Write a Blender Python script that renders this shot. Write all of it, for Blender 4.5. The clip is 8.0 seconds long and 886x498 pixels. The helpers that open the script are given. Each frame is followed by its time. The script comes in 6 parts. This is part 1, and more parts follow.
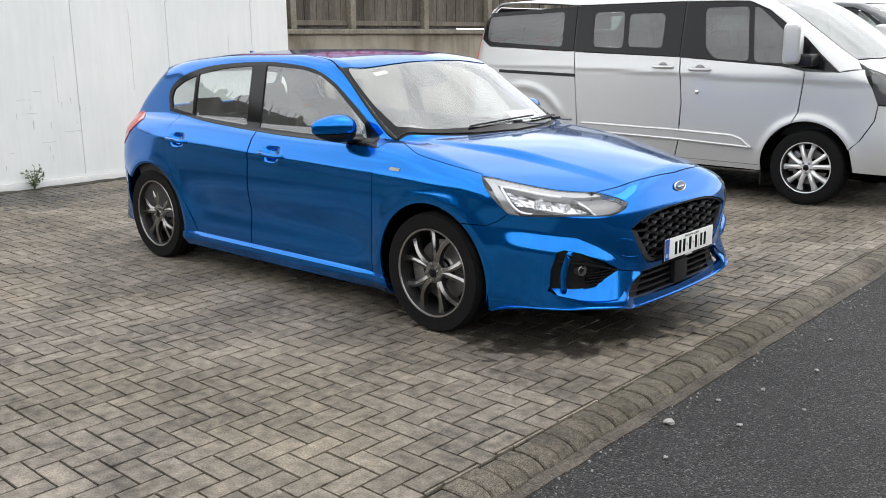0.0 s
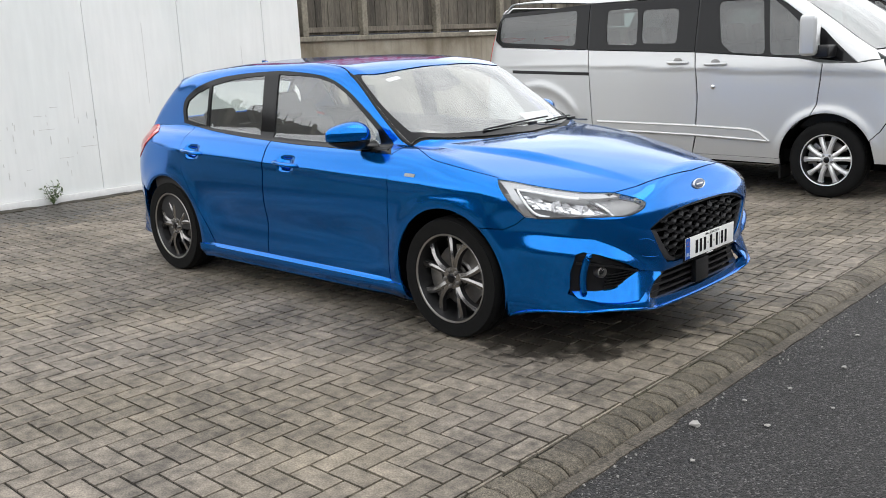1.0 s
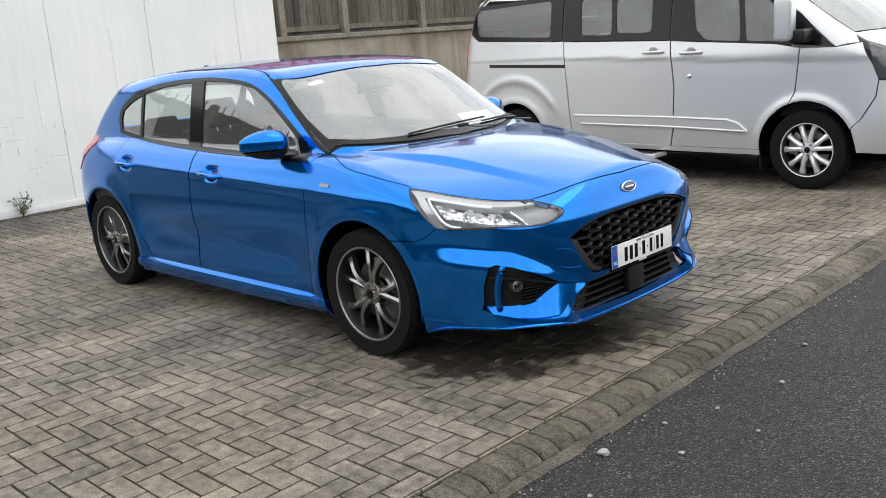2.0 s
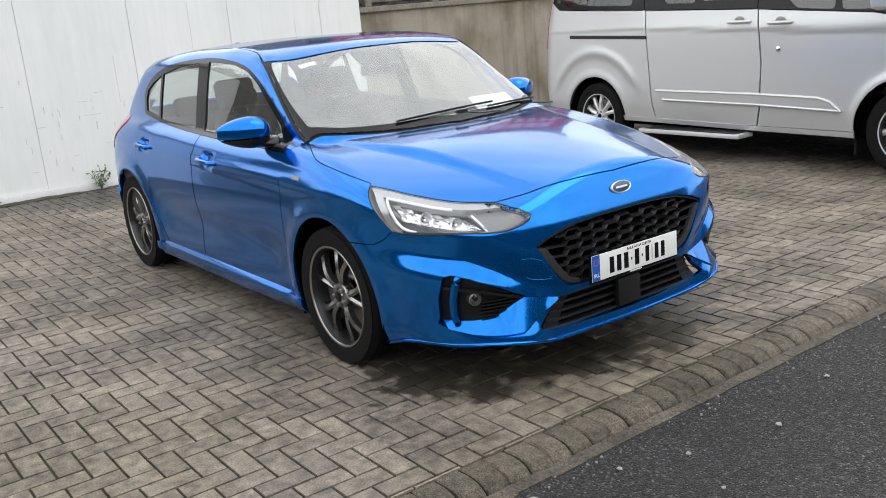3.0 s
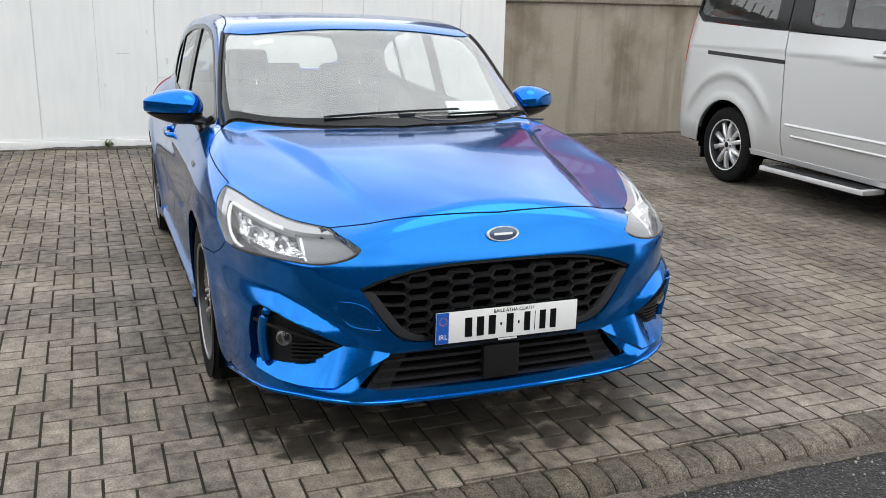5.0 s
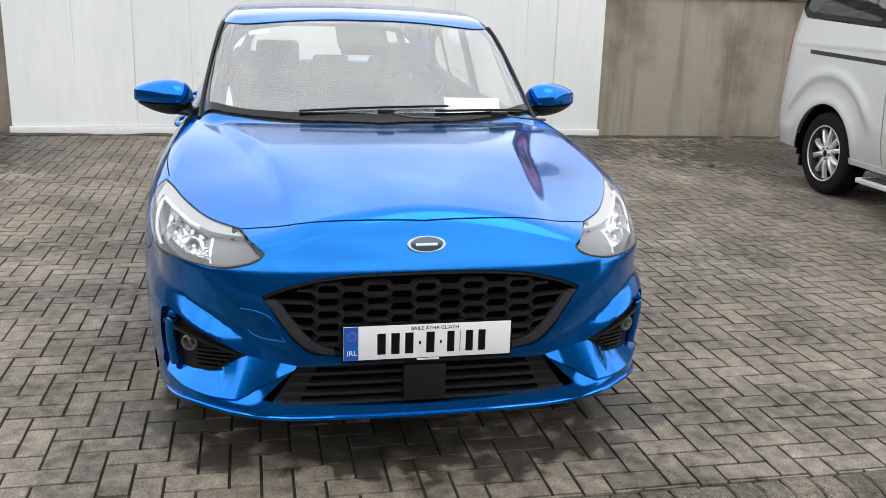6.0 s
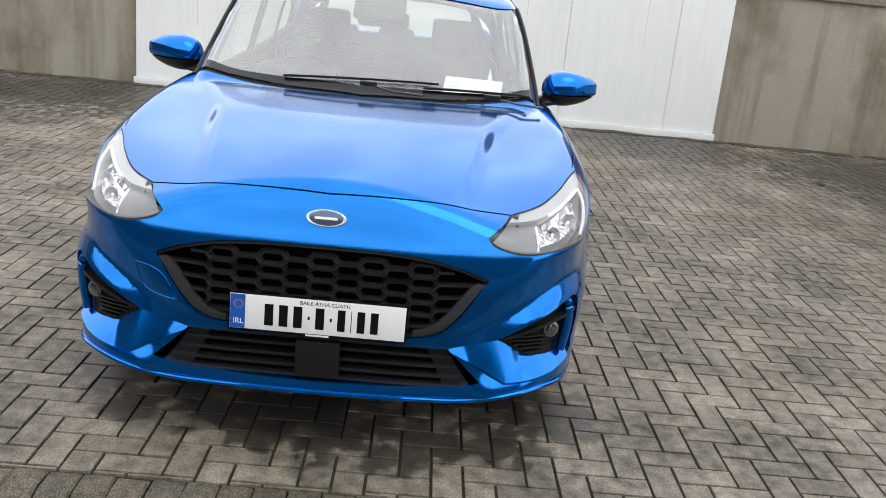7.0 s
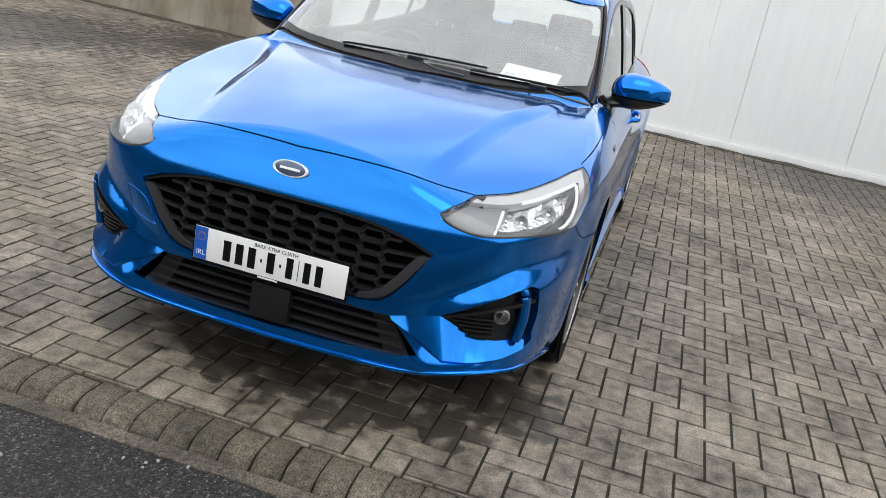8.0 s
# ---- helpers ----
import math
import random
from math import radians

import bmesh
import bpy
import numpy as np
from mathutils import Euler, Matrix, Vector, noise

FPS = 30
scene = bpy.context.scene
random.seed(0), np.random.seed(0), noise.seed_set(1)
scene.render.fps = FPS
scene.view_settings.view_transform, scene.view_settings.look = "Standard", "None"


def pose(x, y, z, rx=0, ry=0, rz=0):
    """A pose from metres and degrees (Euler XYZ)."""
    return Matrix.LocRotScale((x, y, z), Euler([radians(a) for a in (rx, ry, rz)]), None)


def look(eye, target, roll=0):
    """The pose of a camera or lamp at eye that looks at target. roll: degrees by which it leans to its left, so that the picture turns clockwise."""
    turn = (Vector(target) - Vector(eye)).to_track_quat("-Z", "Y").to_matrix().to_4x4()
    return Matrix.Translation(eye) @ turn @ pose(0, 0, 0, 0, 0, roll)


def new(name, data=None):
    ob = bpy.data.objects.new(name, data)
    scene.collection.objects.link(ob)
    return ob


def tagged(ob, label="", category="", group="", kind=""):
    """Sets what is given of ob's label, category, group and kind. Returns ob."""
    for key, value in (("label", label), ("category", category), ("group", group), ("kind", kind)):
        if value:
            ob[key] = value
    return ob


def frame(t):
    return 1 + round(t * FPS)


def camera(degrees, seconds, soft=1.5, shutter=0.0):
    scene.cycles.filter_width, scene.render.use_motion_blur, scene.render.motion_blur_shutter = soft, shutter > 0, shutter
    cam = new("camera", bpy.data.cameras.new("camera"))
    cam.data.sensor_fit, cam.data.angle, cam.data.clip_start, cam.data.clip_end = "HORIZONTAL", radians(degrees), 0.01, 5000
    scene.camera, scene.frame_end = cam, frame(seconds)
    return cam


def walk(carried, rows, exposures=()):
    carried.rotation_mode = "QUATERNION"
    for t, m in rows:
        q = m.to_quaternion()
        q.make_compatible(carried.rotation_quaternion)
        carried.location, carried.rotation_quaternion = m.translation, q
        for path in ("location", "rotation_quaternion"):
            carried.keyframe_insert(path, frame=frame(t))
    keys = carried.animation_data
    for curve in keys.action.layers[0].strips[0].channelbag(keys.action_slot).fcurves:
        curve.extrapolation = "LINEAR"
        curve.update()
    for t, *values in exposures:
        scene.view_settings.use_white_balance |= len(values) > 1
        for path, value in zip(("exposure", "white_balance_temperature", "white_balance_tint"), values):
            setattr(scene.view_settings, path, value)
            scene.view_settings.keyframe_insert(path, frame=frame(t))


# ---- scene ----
cam = camera(52.2, 8.0, soft=0.9)
PATH = [
    (0, (0.301, -0.165, 1.512), (-1.053, 1.237, 1.064), -0.6),
    (0.5, (0.272, -0.164, 1.507), (-1.103, 1.22, 1.066), -1.5),
    (1, (0.279, -0.131, 1.519), (-1.106, 1.243, 1.077), -2.5),
    (1.5, (0.372, 0.107, 1.522), (-1.023, 1.469, 1.076), -4.4),
    (2, (0.463, 0.463, 1.523), (-0.963, 1.79, 1.069), -4.4),
    (2.2, (0.473, 0.617, 1.513), (-0.98, 1.911, 1.051), -4.8),
    (3.3, (0.7, 1.583, 1.535), (-0.936, 2.614, 1.026), -4.9),
    (3.5, (0.726, 1.725, 1.523), (-0.914, 2.754, 1.018), -4.7),
    (4, (0.725, 2.123, 1.493), (-0.986, 3.028, 0.992), 0.1),
    (4.2, (0.73, 2.273, 1.51), (-1.023, 3.09, 1.003), -0.9),
    (5.3, (0.663, 3.07, 1.487), (-1.191, 3.618, 0.975), 2.2),
    (5.5, (0.643, 3.217, 1.497), (-1.234, 3.679, 0.981), 2.2),
    (6, (0.621, 3.612, 1.491), (-1.279, 3.946, 0.963), 1.7),
    (6.5, (0.604, 4.015, 1.499), (-1.315, 4.116, 0.945), 2.8),
    (7, (0.549, 4.393, 1.488), (-1.366, 4.384, 0.912), 5.7),
    (7.5, (0.505, 4.788, 1.485), (-1.382, 4.527, 0.875), 7.5),
    (8, (0.457, 5.197, 1.503), (-1.382, 4.723, 0.874), 11.0),
]
walk(cam, [(t, look(eye, target, roll)) for t, eye, target, roll in PATH])

# ---- daylight: a bright overcast sky ----
world = bpy.data.worlds.new("overcast_sky")
scene.world = world
world.use_nodes = True
wn, wl = world.node_tree.nodes, world.node_tree.links
SUN_EL, SUN_AZ = radians(62), radians(35)
sky = wn.new("ShaderNodeTexSky")
sky.sky_type = "NISHITA"
sky.sun_disc = False
sky.sun_elevation, sky.sun_rotation = SUN_EL, SUN_AZ
sky.air_density, sky.dust_density = 1.0, 4.0
wco = wn.new("ShaderNodeTexCoord")
wmap = wn.new("ShaderNodeMapping")
wmap.inputs["Scale"].default_value = (1.0, 1.0, 2.2)
cloud = wn.new("ShaderNodeTexNoise")
cloud.inputs["Scale"].default_value, cloud.inputs["Detail"].default_value = 4.2, 8.0
cramp = wn.new("ShaderNodeValToRGB")
cramp.color_ramp.elements[0].position, cramp.color_ramp.elements[0].color = 0.38, (17.4, 17.8, 18.4, 1)
cramp.color_ramp.elements[1].position, cramp.color_ramp.elements[1].color = 0.64, (25.5, 25.8, 26.0, 1)
wmix = wn.new("ShaderNodeMixRGB")
wmix.inputs[0].default_value = 0.90
wl.new(wco.outputs["Generated"], wmap.inputs[0])
wl.new(wmap.outputs[0], cloud.inputs["Vector"])
wl.new(cloud.outputs["Fac"], cramp.inputs[0])
wl.new(sky.outputs[0], wmix.inputs[1])
wl.new(cramp.outputs[0], wmix.inputs[2])
wl.new(wmix.outputs[0], wn["Background"].inputs["Color"])
wn["Background"].inputs["Strength"].default_value = 0.098
sun = new("sun", bpy.data.lights.new("sun", "SUN"))
sun.data.energy, sun.data.angle, sun.data.color = 0.6, radians(40), (1.0, 0.97, 0.93)
sun.matrix_world = look((0, 0, 0), (-math.sin(SUN_AZ) * math.cos(SUN_EL), -math.cos(SUN_AZ) * math.cos(SUN_EL), -math.sin(SUN_EL)))


# ---- materials ----
def material(name, colour, rough=0.5, metal=0.0, vary=0.0, scale=8.0, bump=0.0, bump_scale=60.0, coat=0.0, spec=0.5, objects=0.0, placed=False, stretch=(1, 1, 1), fine=0.0, fine_scale=250.0, tone=None):
    """A principled surface; vary: mottling of the colour; objects: change from piece to piece."""
    m = bpy.data.materials.new(name)
    m.use_nodes = True
    n, l = m.node_tree.nodes, m.node_tree.links
    b = n["Principled BSDF"]
    b.inputs["Base Color"].default_value = (*colour, 1)
    b.inputs["Roughness"].default_value, b.inputs["Metallic"].default_value = rough, metal
    b.inputs["Coat Weight"].default_value, b.inputs["Coat Roughness"].default_value = coat, 0.01
    b.inputs["Specular IOR Level"].default_value = spec
    if placed:
        src = n.new("ShaderNodeNewGeometry").outputs["Position"]
    else:
        src = n.new("ShaderNodeTexCoord").outputs["Object"]
    wide = n.new("ShaderNodeVectorMath")
    wide.operation = "MULTIPLY"
    wide.inputs[1].default_value = stretch
    l.new(src, wide.inputs[0])
    if vary:
        big, small = n.new("ShaderNodeTexNoise"), n.new("ShaderNodeTexNoise")
        for t, k in ((big, 1.0), (small, 9.0)):
            t.inputs["Scale"].default_value, t.inputs["Detail"].default_value = scale * k, 6.0
            l.new(wide.outputs[0], t.inputs["Vector"])
        mix = n.new("ShaderNodeMath")
        mix.operation = "MULTIPLY_ADD"
        mix.inputs[1].default_value = 0.5
        half = n.new("ShaderNodeMath")
        half.operation = "MULTIPLY"
        half.inputs[1].default_value = 0.5
        l.new(small.outputs["Fac"], half.inputs[0])
        l.new(big.outputs["Fac"], mix.inputs[0])
        l.new(half.outputs[0], mix.inputs[2])
        r = n.new("ShaderNodeMapRange")
        r.inputs["From Min"].default_value, r.inputs["From Max"].default_value = 0.3, 0.7
        r.inputs["To Min"].default_value, r.inputs["To Max"].default_value = 1 - vary, 1 + vary
        l.new(mix.outputs[0], r.inputs["Value"])
        value = r.outputs[0]
        if objects:
            info = n.new("ShaderNodeObjectInfo")
            geo = n.new("ShaderNodeNewGeometry")
            add = n.new("ShaderNodeMath")
            add.operation = "ADD"
            l.new(info.outputs["Random"], add.inputs[0])
            l.new(geo.outputs["Random Per Island"], add.inputs[1])
            fr = n.new("ShaderNodeMath")
            fr.operation = "FRACT"
            l.new(add.outputs[0], fr.inputs[0])
            odd = n.new("ShaderNodeMath")
            odd.operation, odd.inputs[1].default_value = "GREATER_THAN", 0.90
            l.new(fr.outputs[0], odd.inputs[0])
            dull = n.new("ShaderNodeMapRange")
            dull.inputs["To Min"].default_value, dull.inputs["To Max"].default_value = 1.0, 1.0 - 1.6 * objects
            l.new(odd.outputs[0], dull.inputs["Value"])
            r2 = n.new("ShaderNodeMapRange")
            r2.inputs["To Min"].default_value, r2.inputs["To Max"].default_value = 1 - objects, 1 + objects
            l.new(fr.outputs[0], r2.inputs["Value"])
            for factor in (r2, dull):
                mul = n.new("ShaderNodeMath")
                mul.operation = "MULTIPLY"
                l.new(value, mul.inputs[0])
                l.new(factor.outputs[0], mul.inputs[1])
                value = mul.outputs[0]
        if fine:
            grit = n.new("ShaderNodeTexNoise")
            grit.inputs["Scale"].default_value, grit.inputs["Detail"].default_value = fine_scale, 3.0
            l.new(src, grit.inputs["Vector"])
            r3 = n.new("ShaderNodeMapRange")
            r3.inputs["From Min"].default_value, r3.inputs["From Max"].default_value = 0.36, 0.64
            r3.inputs["To Min"].default_value, r3.inputs["To Max"].default_value = 1 - fine, 1 + fine
            l.new(grit.outputs["Fac"], r3.inputs["Value"])
            mul3 = n.new("ShaderNodeMath")
            mul3.operation = "MULTIPLY"
            l.new(value, mul3.inputs[0])
            l.new(r3.outputs[0], mul3.inputs[1])
            value = mul3.outputs[0]
        tint = n.new("ShaderNodeVectorMath")
        tint.operation = "SCALE"
        tint.inputs[0].default_value = colour
        if tone:
            hue = n.new("ShaderNodeTexNoise")
            hue.inputs["Scale"].default_value, hue.inputs["Detail"].default_value = 0.9, 4.0
            l.new(src, hue.inputs["Vector"])
            blend = n.new("ShaderNodeMixRGB")
            blend.inputs[1].default_value, blend.inputs[2].default_value = (*colour, 1), (*tone, 1)
            r4 = n.new("ShaderNodeMapRange")
            r4.inputs["From Min"].default_value, r4.inputs["From Max"].default_value = 0.40, 0.62
            l.new(hue.outputs["Fac"], r4.inputs["Value"])
            l.new(r4.outputs[0], blend.inputs[0])
            l.new(blend.outputs[0], tint.inputs[0])
        l.new(value, tint.inputs["Scale"])
        l.new(tint.outputs[0], b.inputs["Base Color"])
    if bump:
        t = n.new("ShaderNodeTexNoise")
        t.inputs["Scale"].default_value, t.inputs["Detail"].default_value = bump_scale, 5.0
        l.new(src, t.inputs["Vector"])
        bp = n.new("ShaderNodeBump")
        bp.inputs["Strength"].default_value, bp.inputs["Distance"].default_value = 1.0, bump
        l.new(t.outputs["Fac"], bp.inputs["Height"])
        l.new(bp.outputs[0], b.inputs["Normal"])
    return m


def glass(name, tint, gloss=1.0, veil=0.0, base=0.08):
    """A thin pane: clear with a tint, a pale veil painted for reflected sky, and the mirror gloss of glass."""
    m = bpy.data.materials.new(name)
    m.use_nodes = True
    n, l = m.node_tree.nodes, m.node_tree.links
    n.remove(n["Principled BSDF"])
    clear, shine, mix, lay = (n.new("ShaderNode" + k) for k in ("BsdfTransparent", "BsdfGlossy", "MixShader", "LayerWeight"))
    clear.inputs["Color"].default_value = (*tint, 1)
    shine.inputs["Roughness"].default_value = 0.0
    shine.inputs["Color"].default_value = (gloss, gloss, gloss, 1)
    lay.inputs["Blend"].default_value = 0.5
    power, weight = n.new("ShaderNodeMath"), n.new("ShaderNodeMath")
    power.operation, weight.operation = "POWER", "MULTIPLY_ADD"
    power.inputs[1].default_value = 5.0
    weight.inputs[1].default_value, weight.inputs[2].default_value = 1 - base, base
    l.new(lay.outputs["Facing"], power.inputs[0])
    l.new(power.outputs[0], weight.inputs[0])
    # pale diffuse veil: the sky's reflection put into the pane's colour
    veil_mix, haze = n.new("ShaderNodeMixShader"), n.new("ShaderNodeBsdfDiffuse")
    haze.inputs["Color"].default_value = (0.7, 0.72, 0.71, 1)
    veil_mix.inputs[0].default_value = veil
    l.new(clear.outputs[0], veil_mix.inputs[1])
    l.new(haze.outputs[0], veil_mix.inputs[2])
    l.new(weight.outputs[0], mix.inputs[0])
    l.new(veil_mix.outputs[0], mix.inputs[1])
    l.new(shine.outputs[0], mix.inputs[2])
    l.new(mix.outputs[0], n["Material Output"].inputs["Surface"])
    return m


def car_paint(name, colour, flake=0.15, metal=0.85, rough=0.27, coat=0.9):
    """Metallic lacquer: fine flakes under a clear coat."""
    m = material(name, colour, rough, metal, coat=coat, spec=0.15)
    n, l = m.node_tree.nodes, m.node_tree.links
    b = n["Principled BSDF"]
    co, v = n.new("ShaderNodeTexCoord"), n.new("ShaderNodeTexNoise")
    v.inputs["Scale"].default_value, v.inputs["Detail"].default_value = 900.0, 2.0
    l.new(co.outputs["Object"], v.inputs["Vector"])
    bp = n.new("ShaderNodeBump")
    bp.inputs["Strength"].default_value, bp.inputs["Distance"].default_value = flake, 0.0006
    l.new(v.outputs["Fac"], bp.inputs["Height"])
    l.new(bp.outputs[0], b.inputs["Normal"])
    return m


BLUE = car_paint("blue_lacquer", (0.0, 0.148, 0.53), flake=0.035, metal=0.88, rough=0.13, coat=0.42)
SILVER = car_paint("silver_lacquer", (0.60, 0.605, 0.605), flake=0.05, metal=0.45, rough=0.34)
GREY_PAINT = car_paint("dark_grey_lacquer", (0.05, 0.055, 0.06))
BLACK = material("black_trim_plastic", (0.006, 0.006, 0.0065), 0.34, vary=0.15, scale=30)
SATIN = material("black_grained_plastic", (0.008, 0.008, 0.0085), 0.5, spec=0.3, vary=0.2, scale=40, bump=0.0004, bump_scale=400)
GLOSSBLACK = material("gloss_black_plastic", (0.006, 0.006, 0.007), 0.15, spec=0.25)
# near-black: the shade of recesses and undersides put into the colour
VOID = material("recess_shade", (0.002, 0.002, 0.002), 0.95, spec=0.05)
RUBBER = material("tyre_rubber", (0.008, 0.008, 0.008), 0.8, spec=0.15, vary=0.25, scale=20, bump=0.0006, bump_scale=120)
ALLOY = material("dark_machined_alloy", (0.31, 0.30, 0.29), 0.22, 0.95, vary=0.12, scale=20)
ALLOY_DARK = material("dark_painted_alloy", (0.05, 0.05, 0.052), 0.35, 0.7, vary=0.15, scale=20)
GRILLE_BLACK = material("grille_black", (0.016, 0.016, 0.017), 0.32, spec=0.45)
GRILLE_GREY = material("satin_grey_trim", (0.045, 0.045, 0.048), 0.38, 0.3)
ALLOY_EDGE = material("bright_cut_alloy", (0.38, 0.37, 0.36), 0.28, 0.95, vary=0.08, scale=20)
ALLOY_SILVER = material("silver_painted_alloy", (0.74, 0.74, 0.74), 0.3, 0.5, vary=0.06, scale=20)
STEEL = material("brake_steel", (0.3, 0.29, 0.28), 0.42, 0.9, vary=0.25, scale=25)
CHROME = material("chrome", (0.8, 0.8, 0.8), 0.08, 1.0)
LAMP_SILVER = material("lamp_reflector", (0.90, 0.90, 0.91), 0.22, 0.6)
FACETS = material("faceted_reflector", (0.90, 0.90, 0.91), 0.15, 0.7)
LAMP_WHITE = material("white_light_guide", (0.85, 0.86, 0.87), 0.25)
AMBER = material("amber_lens", (0.75, 0.2, 0.02), 0.2)
RED = material("red_lens", (0.55, 0.02, 0.015), 0.12, coat=1.0)
WHITE = material("plate_white", (0.78, 0.78, 0.76), 0.35, vary=0.03)
PLATE_BLUE = material("plate_blue", (0.01, 0.09, 0.42), 0.35)
PAPER = material("paper", (0.82, 0.82, 0.82), 0.6)
PAPER_GREY = material("printed_grey", (0.35, 0.36, 0.38), 0.6)
CLOTH = material("charcoal_cloth", (0.035, 0.035, 0.037), 0.9, vary=0.25, scale=60, bump=0.0006, bump_scale=500)
DASH = material("dark_grained_dashboard", (0.028, 0.028, 0.029), 0.7, vary=0.15, scale=50)
HEADLINER = material("pale_grey_headliner", (0.45, 0.45, 0.44), 0.9, vary=0.05)


def faceted(m, scale, depth):
    """Flat little mirrors at odd angles."""
    n, l = m.node_tree.nodes, m.node_tree.links
    co, v, bp = n.new("ShaderNodeTexCoord"), n.new("ShaderNodeTexVoronoi"), n.new("ShaderNodeBump")
    v.distance = "CHEBYCHEV"
    v.inputs["Scale"].default_value = scale
    bp.inputs["Strength"].default_value, bp.inputs["Distance"].default_value = 1.0, depth
    l.new(co.outputs["Object"], v.inputs["Vector"])
    l.new(v.outputs["Distance"], bp.inputs["Height"])
    l.new(bp.outputs[0], n["Principled BSDF"].inputs["Normal"])


faceted(FACETS, 55.0, 0.012)
SCREEN = glass("windscreen_glass", (0.90, 0.95, 0.93), veil=0.22, base=0.125)
TINTED = glass("side_window_glass", (0.84, 0.89, 0.87), veil=0.06, base=0.15)
DARKGLASS = glass("privacy_glass", (0.30, 0.35, 0.34), veil=0.015, base=0.09)
LENS = glass("clear_lamp_lens", (0.96, 0.97, 0.98), base=0.045)


# ---- building helpers ----
def thing(name, label, category, m=None, group="", kind=""):
    ob = new(name)
    ob.empty_display_size = 0.1
    if m is not None:
        ob.matrix_world = m
    return tagged(ob, label, category, group, kind)


def part(name, bm, mat, parent, label="", smooth=True):
    """One mesh object under a thing or a part; bm: a bmesh or a mesh."""
    if isinstance(bm, bpy.types.Mesh):
        me = bm
    else:
        me = bpy.data.meshes.new(name)
        bm.to_mesh(me)
        bm.free()
        if smooth:
            me.polygons.foreach_set("use_smooth", [True] * len(me.polygons))
            me.set_sharp_from_angle(angle=radians(35))
    for k in mat if isinstance(mat, (list, tuple)) else [mat]:
        me.materials.append(k)
    ob = new(name, me)
    ob.parent = parent
    if label:
        ob["label"] = label
    return ob


def add_box(bm, lo, hi, bevel=0.0, seg=2, m=None):
    made = bmesh.ops.create_cube(bm, size=1.0)["verts"]
    for v in made:
        v.co = Vector([lo[i] + (v.co[i] + 0.5) * (hi[i] - lo[i]) for i in range(3)])
    if m is not None:
        bmesh.ops.transform(bm, matrix=m, verts=made)
    if bevel:
        edges = list({e for v in made for e in v.link_edges})
        bmesh.ops.bevel(bm, geom=edges, offset=bevel, segments=seg, affect="EDGES", profile=0.6)
    return bm


def box(lo, hi, bevel=0.0, seg=2, m=None):
    return add_box(bmesh.new(), lo, hi, bevel, seg, m)


def add_lathe(bm, profile, n=48, m=None, closed=False):
    """Turn (radius, height) points round z."""
    rings = []
    for r, h in profile:
        rings.append([bm.verts.new((r * math.cos(2 * math.pi * i / n), r * math.sin(2 * math.pi * i / n), h)) for i in range(n)])
    pairs = list(zip(rings, rings[1:])) + ([(rings[-1], rings[0])] if closed else [])
    for a, b in pairs:
        for i in range(n):
            j = (i + 1) % n
            bm.faces.new((a[i], a[j], b[j], b[i]))
    if m is not None:
        bmesh.ops.transform(bm, matrix=m, verts=[v for ring in rings for v in ring])
    return bm


def add_prism(bm, outline, lo, hi, m=None):
    """An outline of (a, b) points, extruded along the third axis from lo to hi."""
    a = [bm.verts.new((x, y, lo)) for x, y in outline]
    b = [bm.verts.new((x, y, hi)) for x, y in outline]
    n = len(outline)
    bm.faces.new(a[::-1])
    bm.faces.new(b)
    for i in range(n):
        bm.faces.new((a[i], a[(i + 1) % n], b[(i + 1) % n], b[i]))
    if m is not None:
        bmesh.ops.transform(bm, matrix=m, verts=a + b)
    return bm


def add_tube(bm, pts, radius, n=8, flat=1.0):
    """A round bar along points; radius: a number or one for each point."""
    pts = [Vector(p) for p in pts]
    rad = radius if isinstance(radius, (list, tuple)) else [radius] * len(pts)
    rings = []
    for i, p in enumerate(pts):
        d = (pts[min(i + 1, len(pts) - 1)] - pts[max(i - 1, 0)]).normalized()
        side = d.cross(Vector((0, 0, 1)) if abs(d.z) < 0.9 else Vector((1, 0, 0))).normalized()
        up = side.cross(d)
        rings.append([bm.verts.new(p + rad[i] * (math.cos(a) * side + flat * math.sin(a) * up)) for a in (2 * math.pi * k / n for k in range(n))])
    for a, b in zip(rings, rings[1:]):
        for k in range(n):
            bm.faces.new((a[k], a[(k + 1) % n], b[(k + 1) % n], b[k]))
    bm.faces.new(rings[0][::-1])
    bm.faces.new(rings[-1])
    return bm


def cur(x, knots):
    """A smooth curve through knots (x, value), rising in x."""
    k = np.array(knots, float)
    kx, ky = k[:, 0], k[:, 1]
    slope = np.diff(ky) / np.diff(kx)
    tang = np.concatenate([[slope[0]], [0 if a * b <= 0 else 2 * a * b / (a + b) for a, b in zip(slope, slope[1:])], [slope[-1]]])
    x = np.clip(np.asarray(x, float), kx[0], kx[-1])
    i = np.clip(np.searchsorted(kx, x) - 1, 0, len(kx) - 2)
    h = kx[i + 1] - kx[i]
    t = (x - kx[i]) / h
    return (2 * t**3 - 3 * t**2 + 1) * ky[i] + (t**3 - 2 * t**2 + t) * h * tang[i] + (3 * t**2 - 2 * t**3) * ky[i + 1] + (t**3 - t**2) * h * tang[i + 1]


def step(x, a, b):
    t = np.clip((np.asarray(x, float) - a) / (b - a), 0, 1)
    return t * t * (3 - 2 * t)


def bump(x, mid, width):
    return np.exp(-(((x - mid) / width) ** 2))


def smax(a, b, k):
    h = np.clip(0.5 + 0.5 * (a - b) / k, 0, 1)
    return b + (a - b) * h + k * h * (1 - h)


def smin(a, b, k):
    return -smax(-a, -b, k)


